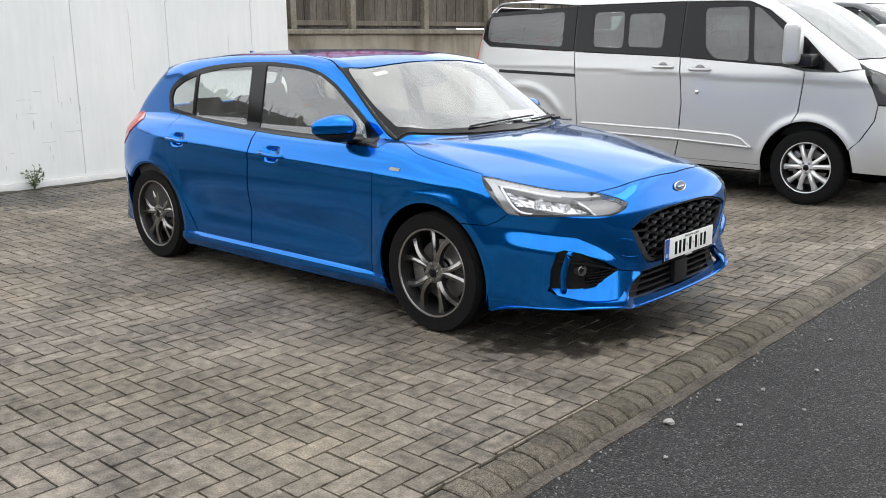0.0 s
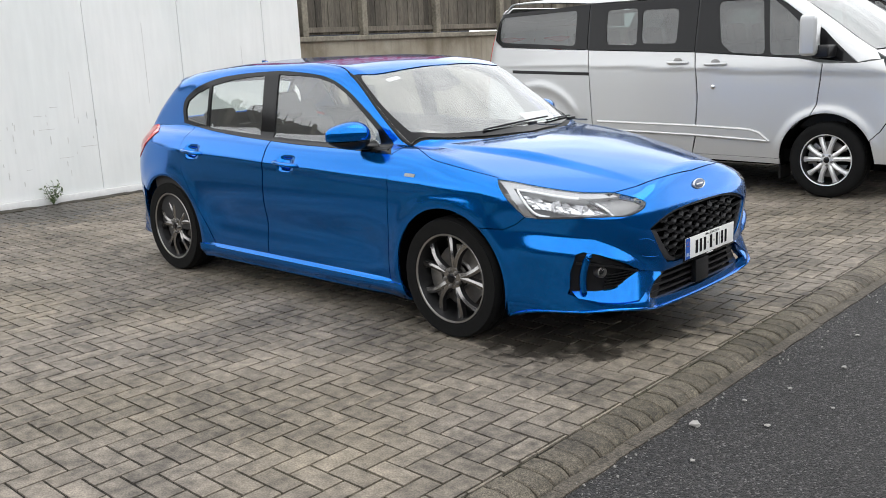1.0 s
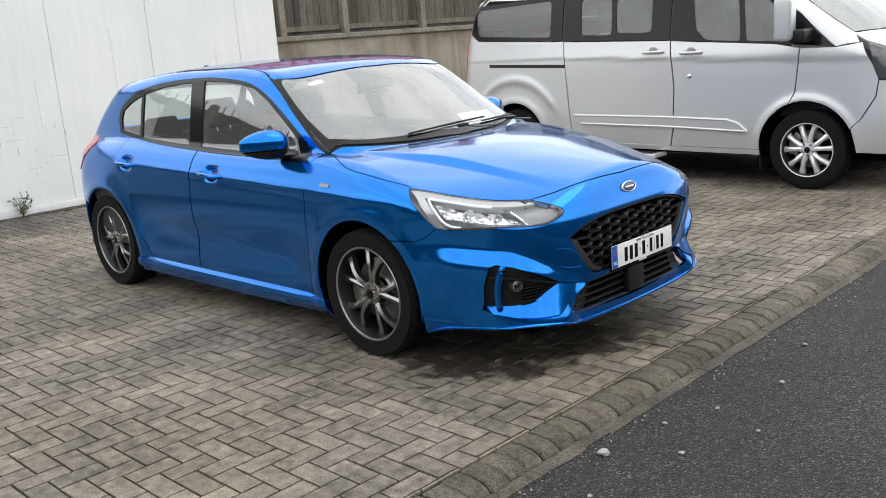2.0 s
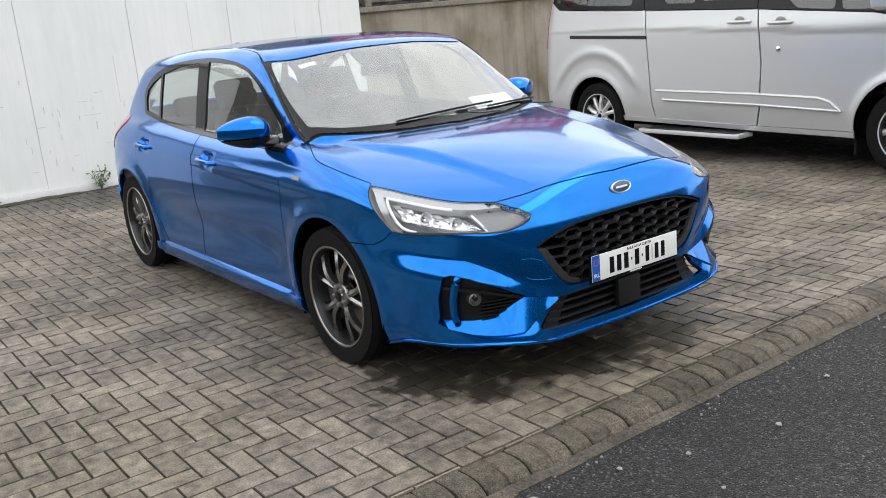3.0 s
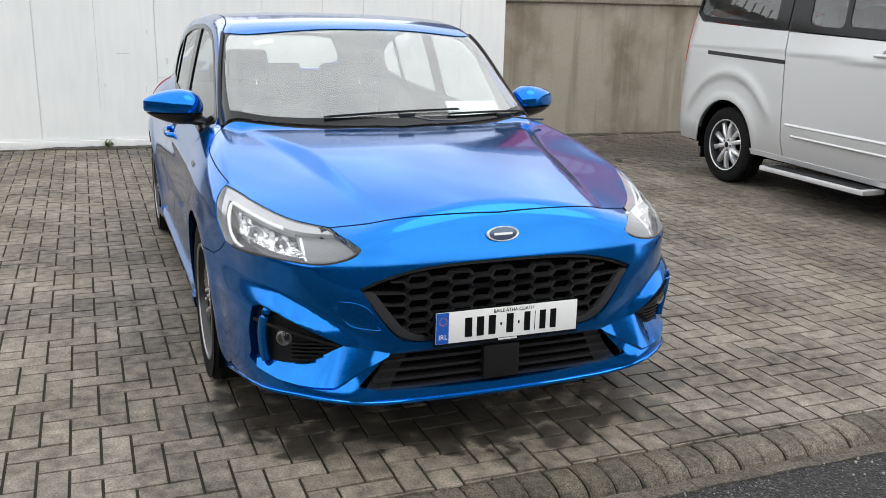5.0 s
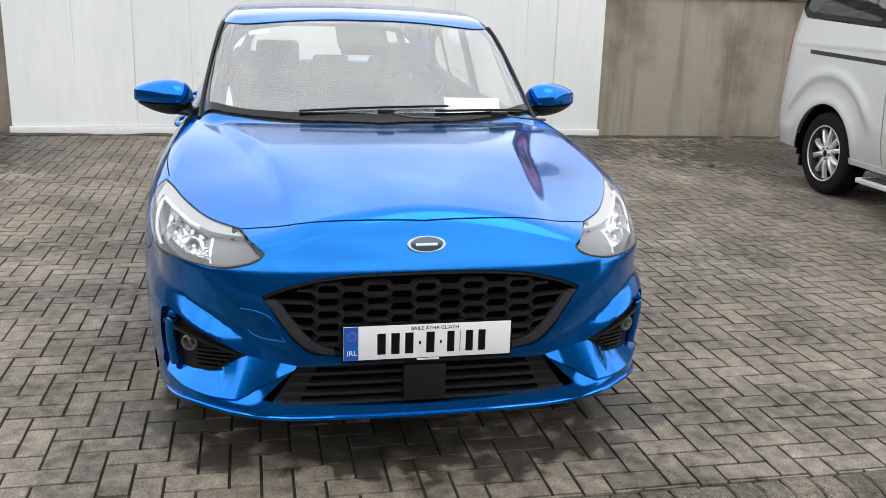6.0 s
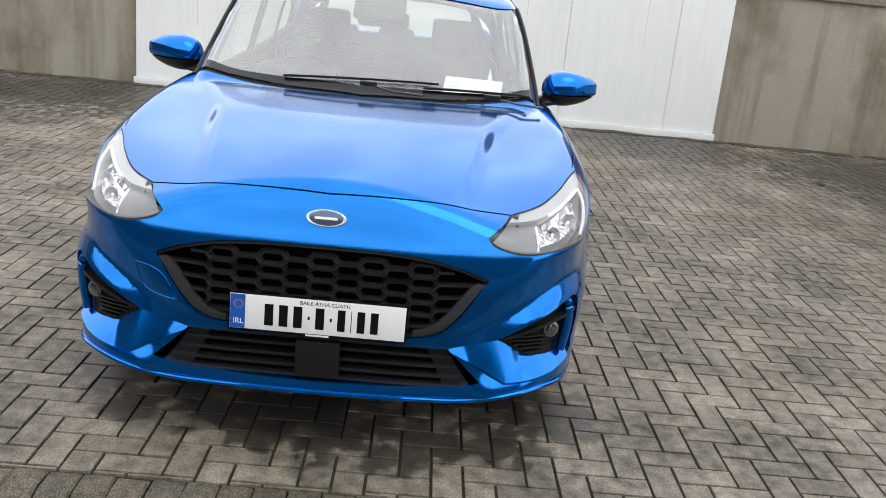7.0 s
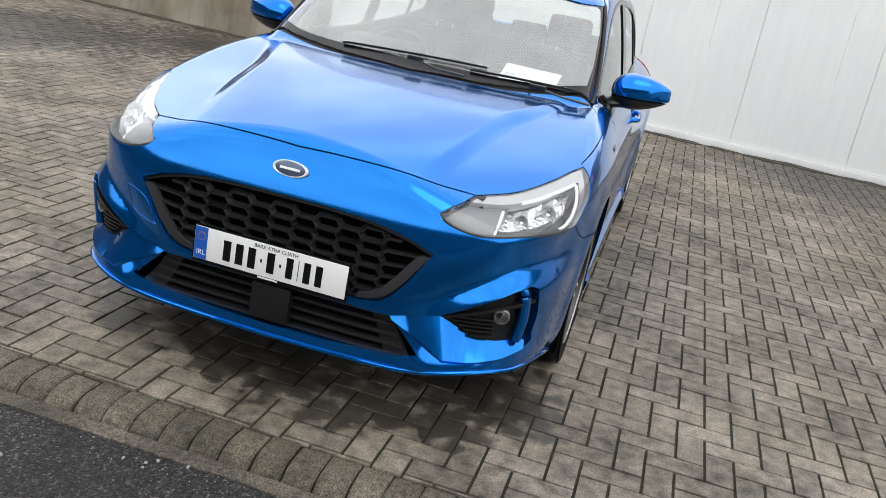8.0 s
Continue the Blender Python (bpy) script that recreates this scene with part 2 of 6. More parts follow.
def spline(pts, closed=False, n=8):
    """A soft curve through 2D or 3D points (Catmull-Rom)."""
    p = np.array(pts, float)
    out = []
    count = len(p) if closed else len(p) - 1
    for i in range(count):
        if closed:
            a, b, c, d = (p[(i + k) % len(p)] for k in (-1, 0, 1, 2))
        else:
            a, b, c, d = p[max(i - 1, 0)], p[i], p[i + 1], p[min(i + 2, len(p) - 1)]
        for t in np.linspace(0, 1, n, endpoint=False):
            out.append(0.5 * (2 * b + (c - a) * t + (2 * a - 5 * b + 4 * c - d) * t**2 + (3 * b - a - 3 * c + d) * t**3))
    if not closed:
        out.append(p[-1])
    return np.array(out)


def chain(*runs):
    """Runs of points joined into one loop with a corner where they meet."""
    out = []
    for r in runs:
        for q in np.asarray(r, float):
            if not out or np.abs(out[-1] - q).max() > 1e-5:
                out.append(q)
    if np.abs(out[0] - out[-1]).max() < 1e-5:
        out.pop()
    return np.array(out)


def densify(loop, step_len):
    out = []
    for a, b in zip(loop, np.roll(loop, -1, 0)):
        n = max(1, int(math.ceil(np.linalg.norm(b - a) / step_len)))
        out += [a + (b - a) * k / n for k in range(n)]
    return np.array(out)


def inside(pts, loop):
    """Which points lie in a loop."""
    x, y = pts[:, 0], pts[:, 1]
    hit = np.zeros(len(pts), bool)
    for (ax, ay), (bx, by) in zip(loop, np.roll(loop, -1, 0)):
        if ay == by:
            continue
        cross = ((ay > y) != (by > y)) & (x < (bx - ax) * (y - ay) / (by - ay) + ax)
        hit ^= cross
    return hit


def from_loop(pts, loop):
    """The distance of points from a loop's edge."""
    best = np.full(len(pts), 1e9)
    for a, b in zip(loop, np.roll(loop, -1, 0)):
        d = b - a
        t = np.clip(((pts - a) @ d) / max(d @ d, 1e-12), 0, 1)
        best = np.minimum(best, np.linalg.norm(pts - a - t[:, None] * d, axis=1))
    return best


def shrink(loop, by):
    """A loop drawn in (or, below 0, out) by a distance."""
    if not by:
        return loop
    area = 0.5 * np.sum(loop[:, 0] * np.roll(loop[:, 1], -1) - np.roll(loop[:, 0], -1) * loop[:, 1])
    d = np.roll(loop, -1, 0) - np.roll(loop, 1, 0)
    nrm = np.stack([-d[:, 1], d[:, 0]], 1) / np.maximum(np.linalg.norm(d, axis=1), 1e-9)[:, None]
    return loop + nrm * by * (1 if area > 0 else -1)


class Way:
    """How a flat drawing is laid on a body: from the side, from above, from ahead, or round an upright or a lengthwise axis."""

    def __init__(self, kind, a=0.0, b=0.0, reach=2.5):
        self.kind, self.a, self.b, self.reach = kind, a, b, reach

    def flat(self, p):
        p = np.atleast_2d(np.asarray(p, float))
        x, y, z = p.T
        if self.kind == "side":
            return np.stack([x, z], 1)
        if self.kind == "top":
            return np.stack([x, y], 1)
        if self.kind in ("front", "rear"):
            return np.stack([y, z], 1)
        if self.kind == "upright":
            return np.stack([np.arctan2(y - self.b, x - self.a), z], 1)
        return np.stack([x, np.arctan2(z - self.b, y - self.a) * 0.6], 1)

    def rays(self, q):
        u, v = np.asarray(q, float).T
        o, one = np.zeros_like(u), np.ones_like(u)
        if self.kind == "side":
            return np.stack([u, o, v], 1), np.stack([o, one, o], 1)
        if self.kind == "top":
            return np.stack([u, v, o + self.a], 1), np.stack([o, o, one], 1)
        if self.kind == "front":
            return np.stack([o + self.a, u, v], 1), np.stack([one, o, o], 1)
        if self.kind == "rear":
            return np.stack([o + self.a, u, v], 1), np.stack([-one, o, o], 1)
        if self.kind == "upright":
            return np.stack([o + self.a, o + self.b, v], 1), np.stack([np.cos(u), np.sin(u), o], 1)
        return np.stack([u, o + self.a, o + self.b], 1), np.stack([o, np.cos(v / 0.6), np.sin(v / 0.6)], 1)

    def onto(self, q, body):
        """The body's outermost place along each ray."""
        o, d = self.rays(q)
        far = np.full(len(o), self.reach)
        grid = np.linspace(self.reach, 0, 60)
        lo = np.zeros(len(o))
        found = np.zeros(len(o), bool)
        for t in grid:
            ins = (body(o + t * d) < 0) & ~found
            lo[ins] = t
            found |= ins
            far[~found] = t
        hi = np.where(found, lo + grid[0] - grid[1], far)
        for _ in range(22):
            mid = 0.5 * (lo + hi)
            ins = body(o + mid[:, None] * d) < 0
            lo, hi = np.where(ins, mid, lo), np.where(ins, hi, mid)
        return o + lo[:, None] * d


def normals_of(p, body, e=0.002):
    g = np.stack([body(p + e * np.eye(3)[i]) - body(p - e * np.eye(3)[i]) for i in range(3)], 1)
    return g / np.maximum(np.linalg.norm(g, axis=1), 1e-9)[:, None]


def panel(name, loops, way, body, parent, mat, side=1, drop=0.0, step_len=0.035, gap=0.0018, rim=0.014, label="", thick=0.0):
    """A trimmed sheet of a body: loops (outline, then holes) of places on it, with a turned-in rim; side -1: its mirror image."""
    from mathutils.geometry import delaunay_2d_cdt
    flats = [shrink(densify(way.flat(lp), step_len * 0.6), gap if k == 0 else -gap) for k, lp in enumerate(loops)]
    lo, hi = flats[0].min(0), flats[0].max(0)
    gx, gy = np.meshgrid(np.arange(lo[0], hi[0], step_len), np.arange(lo[1], hi[1], step_len * 0.87))
    gx = gx + (np.arange(gx.shape[0]) % 2)[:, None] * step_len * 0.5
    grid = np.stack([gx.ravel(), gy.ravel()], 1)
    grid = grid[inside(grid, flats[0])]
    for f in flats[1:]:
        grid = grid[~inside(grid, f)]
    for f in flats:
        grid = grid[from_loop(grid, f) > step_len * 0.35]
    verts, edges = [], []
    for f in flats:
        base = len(verts)
        verts += [Vector(q) for q in f]
        edges += [(base + i, base + (i + 1) % len(f)) for i in range(len(f))]
    verts += [Vector(q) for q in grid]
    ov, _, of, *_ = delaunay_2d_cdt(verts, edges, [], 0, 1e-7)
    q = np.array([tuple(v) for v in ov])
    tri = np.array([f for f in of if len(f) == 3])
    mid = q[tri].mean(1)
    keep = inside(mid, flats[0])
    for f in flats[1:]:
        keep &= ~inside(mid, f)
    tri = tri[keep]
    p = way.onto(q, body)
    nrm = normals_of(p, body)
    p = p - nrm * drop
    a, b, c = p[tri[:, 0]], p[tri[:, 1]], p[tri[:, 2]]
    flip = (np.cross(b - a, c - a) * nrm[tri].sum(1)).sum(1) < 0
    tri[flip] = tri[flip][:, ::-1]
    faces = [tuple(t) for t in tri]
    vs, ns = [tuple(v) for v in p], [tuple(v) for v in nrm]
    if rim:
        count = {}
        for t in faces:
            for i in range(3):
                e = (t[i], t[(i + 1) % 3])
                count[e] = count.get(e, 0) + 1
        for (i, j) in [e for e in count if (e[1], e[0]) not in count]:
            k = len(vs)
            d = p[j] - p[i]
            out = np.cross(d, nrm[i] + nrm[j])
            out = out / max(np.linalg.norm(out), 1e-9)
            vs += [tuple(p[i]), tuple(p[j]), tuple(p[j] - nrm[j] * rim), tuple(p[i] - nrm[i] * rim)]
            ns += [tuple(out)] * 4
            faces.append((k + 1, k, k + 3, k + 2))
    if side < 0:
        vs, ns = [(x, -y, z) for x, y, z in vs], [(x, -y, z) for x, y, z in ns]
        faces = [f[::-1] for f in faces]
    me = bpy.data.meshes.new(name)
    me.from_pydata(vs, [], faces)
    me.polygons.foreach_set("use_smooth", [True] * len(me.polygons))
    me.normals_split_custom_set_from_vertices(ns)
    return part(name, me, mat, parent, label)


# ---- the setting: paved bay, road, walls ----
BAY = pose(-1.765, 3.3, 0, 0, 0, 2.1)  # x = 0 runs along the edge of the paving, +x towards the road
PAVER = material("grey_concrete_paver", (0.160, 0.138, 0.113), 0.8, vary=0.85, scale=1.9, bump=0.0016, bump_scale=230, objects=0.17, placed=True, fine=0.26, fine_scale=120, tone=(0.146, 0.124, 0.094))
JOINT = material("dark_joint_sand", (0.017, 0.014, 0.010), 0.95, vary=0.6, scale=4, placed=True, tone=(0.027, 0.026, 0.010))
KERB = material("worn_kerb_concrete", (0.105, 0.090, 0.070), 0.85, vary=0.80, scale=5.0, bump=0.0022, bump_scale=170, objects=0.16, placed=True, fine=0.55, fine_scale=190, tone=(0.068, 0.058, 0.040))
COPING = material("pale_coping_concrete", (0.21, 0.19, 0.15), 0.9, vary=0.45, scale=3, bump=0.003, bump_scale=50, placed=True)
WALL_WHITE = material("white_painted_sheet", (0.80, 0.81, 0.80), 0.5, vary=0.05, scale=0.8, placed=True, stretch=(1.0, 2.6, 0.3), bump=0.001, bump_scale=14, tone=(0.75, 0.77, 0.76))
WHITE_RAIL = material("white_painted_rail", (0.76, 0.76, 0.75), 0.5, vary=0.08, scale=4, placed=True)
BOARD = material("weathered_fence_board", (0.115, 0.102, 0.082), 0.9, vary=0.5, scale=2.5, bump=0.002, bump_scale=60, objects=0.35, placed=True, stretch=(1, 3, 0.5))
DIRT = material("dark_silt", (0.045, 0.04, 0.03), 0.95, vary=0.5, scale=5, bump=0.006, bump_scale=60, placed=True)


def concrete_material():
    """Shuttered concrete: brown and grey blotches, runs of grime, pores."""
    m = material("stained_concrete", (0.3, 0.28, 0.24), 0.9, spec=0.25)
    n, l = m.node_tree.nodes, m.node_tree.links
    b = n["Principled BSDF"]
    geo = n.new("ShaderNodeNewGeometry")

    def noise_at(stretch, scale, detail, lo, hi):
        wide, t, r = n.new("ShaderNodeVectorMath"), n.new("ShaderNodeTexNoise"), n.new("ShaderNodeMapRange")
        wide.operation = "MULTIPLY"
        wide.inputs[1].default_value = stretch
        t.inputs["Scale"].default_value, t.inputs["Detail"].default_value = scale, detail
        r.inputs["From Min"].default_value, r.inputs["From Max"].default_value = lo, hi
        l.new(geo.outputs["Position"], wide.inputs[0])
        l.new(wide.outputs[0], t.inputs["Vector"])
        l.new(t.outputs["Fac"], r.inputs["Value"])
        return r.outputs[0], t.outputs["Fac"]

    def over(below, colour, fac, share):
        x, k = n.new("ShaderNodeMixRGB"), n.new("ShaderNodeMath")
        k.operation, k.inputs[1].default_value = "MULTIPLY", share
        l.new(fac, k.inputs[0])
        l.new(k.outputs[0], x.inputs[0])
        if isinstance(below, tuple):
            x.inputs[1].default_value = (*below, 1)
        else:
            l.new(below, x.inputs[1])
        x.inputs[2].default_value = (*colour, 1)
        return x.outputs[0]

    blotch, _ = noise_at((1, 1.0, 0.8), 1.3, 6, 0.42, 0.62)
    patch, _ = noise_at((1, 1.3, 1.0), 3.6, 5, 0.50, 0.68)
    runs, _ = noise_at((1, 5.0, 0.35), 1.5, 5, 0.50, 0.70)
    fine, raw = noise_at((1, 1, 1), 60, 4, 0.35, 0.65)
    c = over((0.35, 0.318, 0.255), (0.170, 0.140, 0.096), blotch, 0.85)
    c = over(c, (0.38, 0.35, 0.29), patch, 0.40)
    c = over(c, (0.115, 0.098, 0.072), runs, 0.45)
    c = over(c, (0.10, 0.088, 0.068), fine, 0.16)
    l.new(c, b.inputs["Base Color"])
    bp = n.new("ShaderNodeBump")
    bp.inputs["Strength"].default_value, bp.inputs["Distance"].default_value = 1.0, 0.003
    l.new(raw, bp.inputs["Height"])
    l.new(bp.outputs[0], b.inputs["Normal"])
    return m


CONCRETE = concrete_material()


def asphalt_material():
    """Coarse asphalt: dark binder with paler chippings."""
    m = material("coarse_asphalt", (0.04, 0.041, 0.045), 0.7)
    n, l = m.node_tree.nodes, m.node_tree.links
    b = n["Principled BSDF"]
    geo = n.new("ShaderNodeNewGeometry")
    vor, big = n.new("ShaderNodeTexVoronoi"), n.new("ShaderNodeTexNoise")
    vor.inputs["Scale"].default_value = 150.0
    big.inputs["Scale"].default_value, big.inputs["Detail"].default_value = 1.4, 5.0
    for t in (vor, big):
        l.new(geo.outputs["Position"], t.inputs["Vector"])
    sep = n.new("ShaderNodeSeparateColor")
    l.new(vor.outputs["Color"], sep.inputs[0])
    ramp = n.new("ShaderNodeValToRGB")
    e = ramp.color_ramp.elements
    e[0].position, e[0].color = 0.0, (0.004, 0.0036, 0.0036, 1)
    e[1].position, e[1].color = 0.50, (0.020, 0.0185, 0.0185, 1)
    for pos, c in ((0.80, (0.050, 0.0465, 0.046, 1)), (0.95, (0.10, 0.094, 0.090, 1)), (0.995, (0.20, 0.195, 0.185, 1))):
        e.new(pos).color = c
    l.new(sep.outputs[0], ramp.inputs[0])
    mul = n.new("ShaderNodeMixRGB")
    mul.blend_type = "MULTIPLY"
    mul.inputs[0].default_value = 0.75
    r = n.new("ShaderNodeMapRange")
    r.inputs["From Min"].default_value, r.inputs["From Max"].default_value = 0.3, 0.7
    r.inputs["To Min"].default_value, r.inputs["To Max"].default_value = 0.6, 1.3
    l.new(big.outputs["Fac"], r.inputs["Value"])
    l.new(ramp.outputs[0], mul.inputs[1])
    l.new(r.outputs[0], mul.inputs[2])
    l.new(mul.outputs[0], b.inputs["Base Color"])
    bp = n.new("ShaderNodeBump")
    bp.inputs["Strength"].default_value, bp.inputs["Distance"].default_value = 1.0, 0.016
    l.new(vor.outputs["Distance"], bp.inputs["Height"])
    bp.invert = True
    l.new(bp.outputs[0], b.inputs["Normal"])
    return m


ASPHALT = asphalt_material()


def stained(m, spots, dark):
    """Irregular wet, oily and shade-dark patches on a placed surface: spots of (x, y, radius)."""
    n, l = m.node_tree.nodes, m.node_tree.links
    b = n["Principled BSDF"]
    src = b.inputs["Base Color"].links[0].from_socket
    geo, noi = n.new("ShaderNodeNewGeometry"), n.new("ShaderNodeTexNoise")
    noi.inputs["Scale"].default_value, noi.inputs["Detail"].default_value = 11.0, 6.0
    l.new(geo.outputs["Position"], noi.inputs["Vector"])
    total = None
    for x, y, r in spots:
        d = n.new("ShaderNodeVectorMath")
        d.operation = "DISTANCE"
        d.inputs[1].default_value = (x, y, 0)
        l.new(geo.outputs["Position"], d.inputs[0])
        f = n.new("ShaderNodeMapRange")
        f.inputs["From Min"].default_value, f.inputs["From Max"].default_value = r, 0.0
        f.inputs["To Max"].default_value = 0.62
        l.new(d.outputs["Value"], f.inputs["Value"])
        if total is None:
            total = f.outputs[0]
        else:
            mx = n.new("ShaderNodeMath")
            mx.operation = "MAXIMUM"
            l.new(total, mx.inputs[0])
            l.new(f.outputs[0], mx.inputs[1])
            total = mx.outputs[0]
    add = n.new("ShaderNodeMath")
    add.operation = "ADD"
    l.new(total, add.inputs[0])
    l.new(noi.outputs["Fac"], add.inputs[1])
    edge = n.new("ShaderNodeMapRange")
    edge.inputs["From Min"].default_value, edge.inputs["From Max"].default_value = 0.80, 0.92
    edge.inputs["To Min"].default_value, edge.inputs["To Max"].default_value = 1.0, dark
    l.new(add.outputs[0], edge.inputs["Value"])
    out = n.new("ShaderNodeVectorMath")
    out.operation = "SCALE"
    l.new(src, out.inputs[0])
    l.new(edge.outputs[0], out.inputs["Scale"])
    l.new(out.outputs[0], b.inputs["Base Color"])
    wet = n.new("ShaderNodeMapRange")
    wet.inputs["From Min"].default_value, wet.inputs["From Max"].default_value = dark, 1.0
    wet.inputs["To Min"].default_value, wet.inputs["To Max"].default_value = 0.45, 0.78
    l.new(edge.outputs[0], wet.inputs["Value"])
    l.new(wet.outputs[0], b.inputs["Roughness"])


# the wide spots beneath car and van also paint the shade there
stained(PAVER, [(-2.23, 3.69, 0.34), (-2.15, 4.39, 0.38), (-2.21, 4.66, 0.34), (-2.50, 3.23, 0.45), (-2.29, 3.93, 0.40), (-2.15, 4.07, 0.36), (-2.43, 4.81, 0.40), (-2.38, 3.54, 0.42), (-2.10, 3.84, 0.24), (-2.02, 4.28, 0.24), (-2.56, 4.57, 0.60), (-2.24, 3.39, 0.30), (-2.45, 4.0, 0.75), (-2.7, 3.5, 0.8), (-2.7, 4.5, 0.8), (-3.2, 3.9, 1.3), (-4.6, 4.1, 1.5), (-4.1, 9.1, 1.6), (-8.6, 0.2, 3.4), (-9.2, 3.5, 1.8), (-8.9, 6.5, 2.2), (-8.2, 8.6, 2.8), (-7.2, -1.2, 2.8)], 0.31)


def structure(name, bm, mat, label, category, m=None, smooth=False):
    ob = tagged(part(name, bm, mat, None, smooth=smooth), label, category, kind="structure")
    if m is not None:
        ob.matrix_world = m
    return ob


structure("ground", box((-300, -300, -0.4), (300, 300, -0.10)), DIRT, "dark open ground round the yard", "ground")
structure("road", box((0.10, -60, -0.10), (45, 60, -0.045)), ASPHALT, "dark grey coarse asphalt road", "road", BAY)
paving = structure("pavement", box((-8.6, -12, -0.10), (0.001, 20, -0.0075)), JOINT, "grey block paving laid in herringbone", "pavement", BAY)
WALL_X = -9.62
wall = structure("wall_west", box((WALL_X - 0.45, -20, -0.1), (WALL_X - 0.10, 30, 1.62)), CONCRETE, "stained grey concrete retaining wall", "wall")
part("coping", box((WALL_X - 0.50, -20, 1.62), (WALL_X - 0.06, 30, 1.69), 0.012), COPING, wall, smooth=False)
bank = structure("bank", box((-60, -60, -0.1), (WALL_X - 0.45, 60, 1.3)), DIRT, "raised ground behind the retaining wall", "ground")
silt = bmesh.new()
for k in range(260):
    y = -6 + 18 * random.random()
    r = 0.03 + 0.07 * random.random()
    made = bmesh.ops.create_icosphere(silt, subdivisions=1, radius=r)["verts"]
    off = 0.08 * random.random()
    for v in made:
        v.co = Vector((WALL_X + 0.02 + off + v.co.x, y + v.co.y * 2.5, v.co.z * 0.22))
tagged(part("silt", silt, DIRT, None), "dark silt along the foot of the wall", "dirt", kind="stuff")

# white sheet cladding in front of the wall
white = structure("wall_white", box((WALL_X - 0.10, 0.74, 0.0), (WALL_X - 0.012, 7.20, 2.3)), WHITE_RAIL, "white painted sheet-clad wall with streaks and scuffs", "wall")
seams = [0.72, 2.01, 3.20, 4.33, 5.47, 6.65, 7.22]
for a, b in zip(seams, seams[1:]):
    part("sheet", box((WALL_X - 0.012, a + 0.003, 0.085), (WALL_X, b - 0.003, 2.3), 0.002, 1), WALL_WHITE, white, smooth=False)
part("base_rail", box((WALL_X - 0.012, 0.70, 0.0), (WALL_X + 0.022, 7.24, 0.082), 0.006), WHITE_RAIL, white)
SCUFF = material("grey_scuff", (0.60, 0.60, 0.58), 0.8, vary=0.3, scale=20)
for k in range(34):
    y, z = 3.7 + random.gauss(0, 0.42), 0.62 + random.gauss(0, 0.22)
    if k % 4 == 0:
        w, h = 0.05 + 0.16 * random.random(), 0.006
    else:
        w, h = 0.006 + 0.006 * random.random(), 0.02 + 0.07 * random.random()
    part("scuff", box((WALL_X, y, max(0.12, z)), (WALL_X + 0.0012, y + w, max(0.12, z) + h), 0, 1), SCUFF, white, smooth=False)
for y, z, h in ((5.0, 1.0, 0.9), (4.1, 0.9, 0.5), (6.3, 0.9, 0.7), (2.6, 0.4, 1.2), (1.4, 0.7, 0.8)):
    part("scuff", box((WALL_X, y, z), (WALL_X + 0.001, y + 0.006, z + h), 0, 1), SCUFF, white, smooth=False)

# close-boarded fence with spikes on the wall
fence = thing("fence", "weathered grey close-boarded fence with steel spikes on the wall", "fence", pose(WALL_X - 0.28, 7.3, 1.69))
for k in range(170):
    y = k * 0.108 - 10.5
    part("board", box((-0.012, y, 0.02), (0.012 + 0.006 * (k % 2), y + 0.102, 0.84 + 0.015 * math.sin(k * 2.1)), 0, 1), BOARD, fence, smooth=False)
for y in (-8.9, -7.4, -5.9, -4.4, -2.9, -1.4, 0.1, 1.15, 2.62, 4.1, 5.6, 7.1):
    part("post", box((0.02, y, 0.0), (0.12, y + 0.10, 0.95), 0.008, 1), COPING, fence, smooth=False)
for z in (0.05, 0.62):
    part("rail", box((0.012, -10.5, z), (0.05, 7.8, z + 0.07), 0.004, 1), BOARD, fence, smooth=False)
spike = bmesh.new()
for k in range(122):
    add_box(spike, (-0.008, -10.4 + 0.15 * k, 0.80), (0.008, -10.385 + 0.15 * k, 1.0), 0, 1, pose(0, 0, 0))
tagged(part("spikes", spike, STEEL, fence, smooth=False), kind="stuff")

# dark showroom behind the fence, with its purple sign: mirrored in the bonnet and the roof
DARKWALL = material("dark_cladding", (0.025, 0.03, 0.045), 0.5, vary=0.2, scale=0.5)
SIGN = material("purple_red_sign", (0.42, 0.02, 0.10), 0.4, vary=0.08, scale=0.6)
LETTER = material("pale_sign_letters", (0.62, 0.40, 0.50), 0.4)
showroom = thing("showroom", "dark clad showroom with a purple-red sign behind the fence", "building", pose(-27, 23.5, 1.3))
part("facade", box((-8, -8.5, 0), (0, 5.6, 10.2), 0.05), DARKWALL, showroom, smooth=False)
part("parapet", box((-8.2, -8.7, 10.2), (0.15, 5.8, 10.6), 0.03), GREY_PAINT, showroom, smooth=False)
for k in range(4):
    win = part("window", box((0.0, -7.6 + 3.4 * k, 0.8), (0.06, -4.8 + 3.4 * k, 3.6), 0.02), SATIN, showroom, smooth=False)
    part("pane", box((0.062, -7.45 + 3.4 * k, 0.95), (0.07, -4.95 + 3.4 * k, 3.45)), GLOSSBLACK, win, smooth=False)
board = part("sign_board", box((0.0, -7.4, 4.6), (0.25, 4.9, 9.3), 0.03), SIGN, showroom, "purple-red sign board", smooth=False)
for row, z, h, w in ((0, 6.6, 2.0, 1.0), (1, 5.1, 0.9, 0.55)):
    n = 9 if row == 0 else 13
    for k in range(n):
        y = -6.6 + k * (10.6 / n)
        part("letter_bar", box((0.252, y, z), (0.30, y + w, z + h), 0.02), LETTER, board, smooth=False)

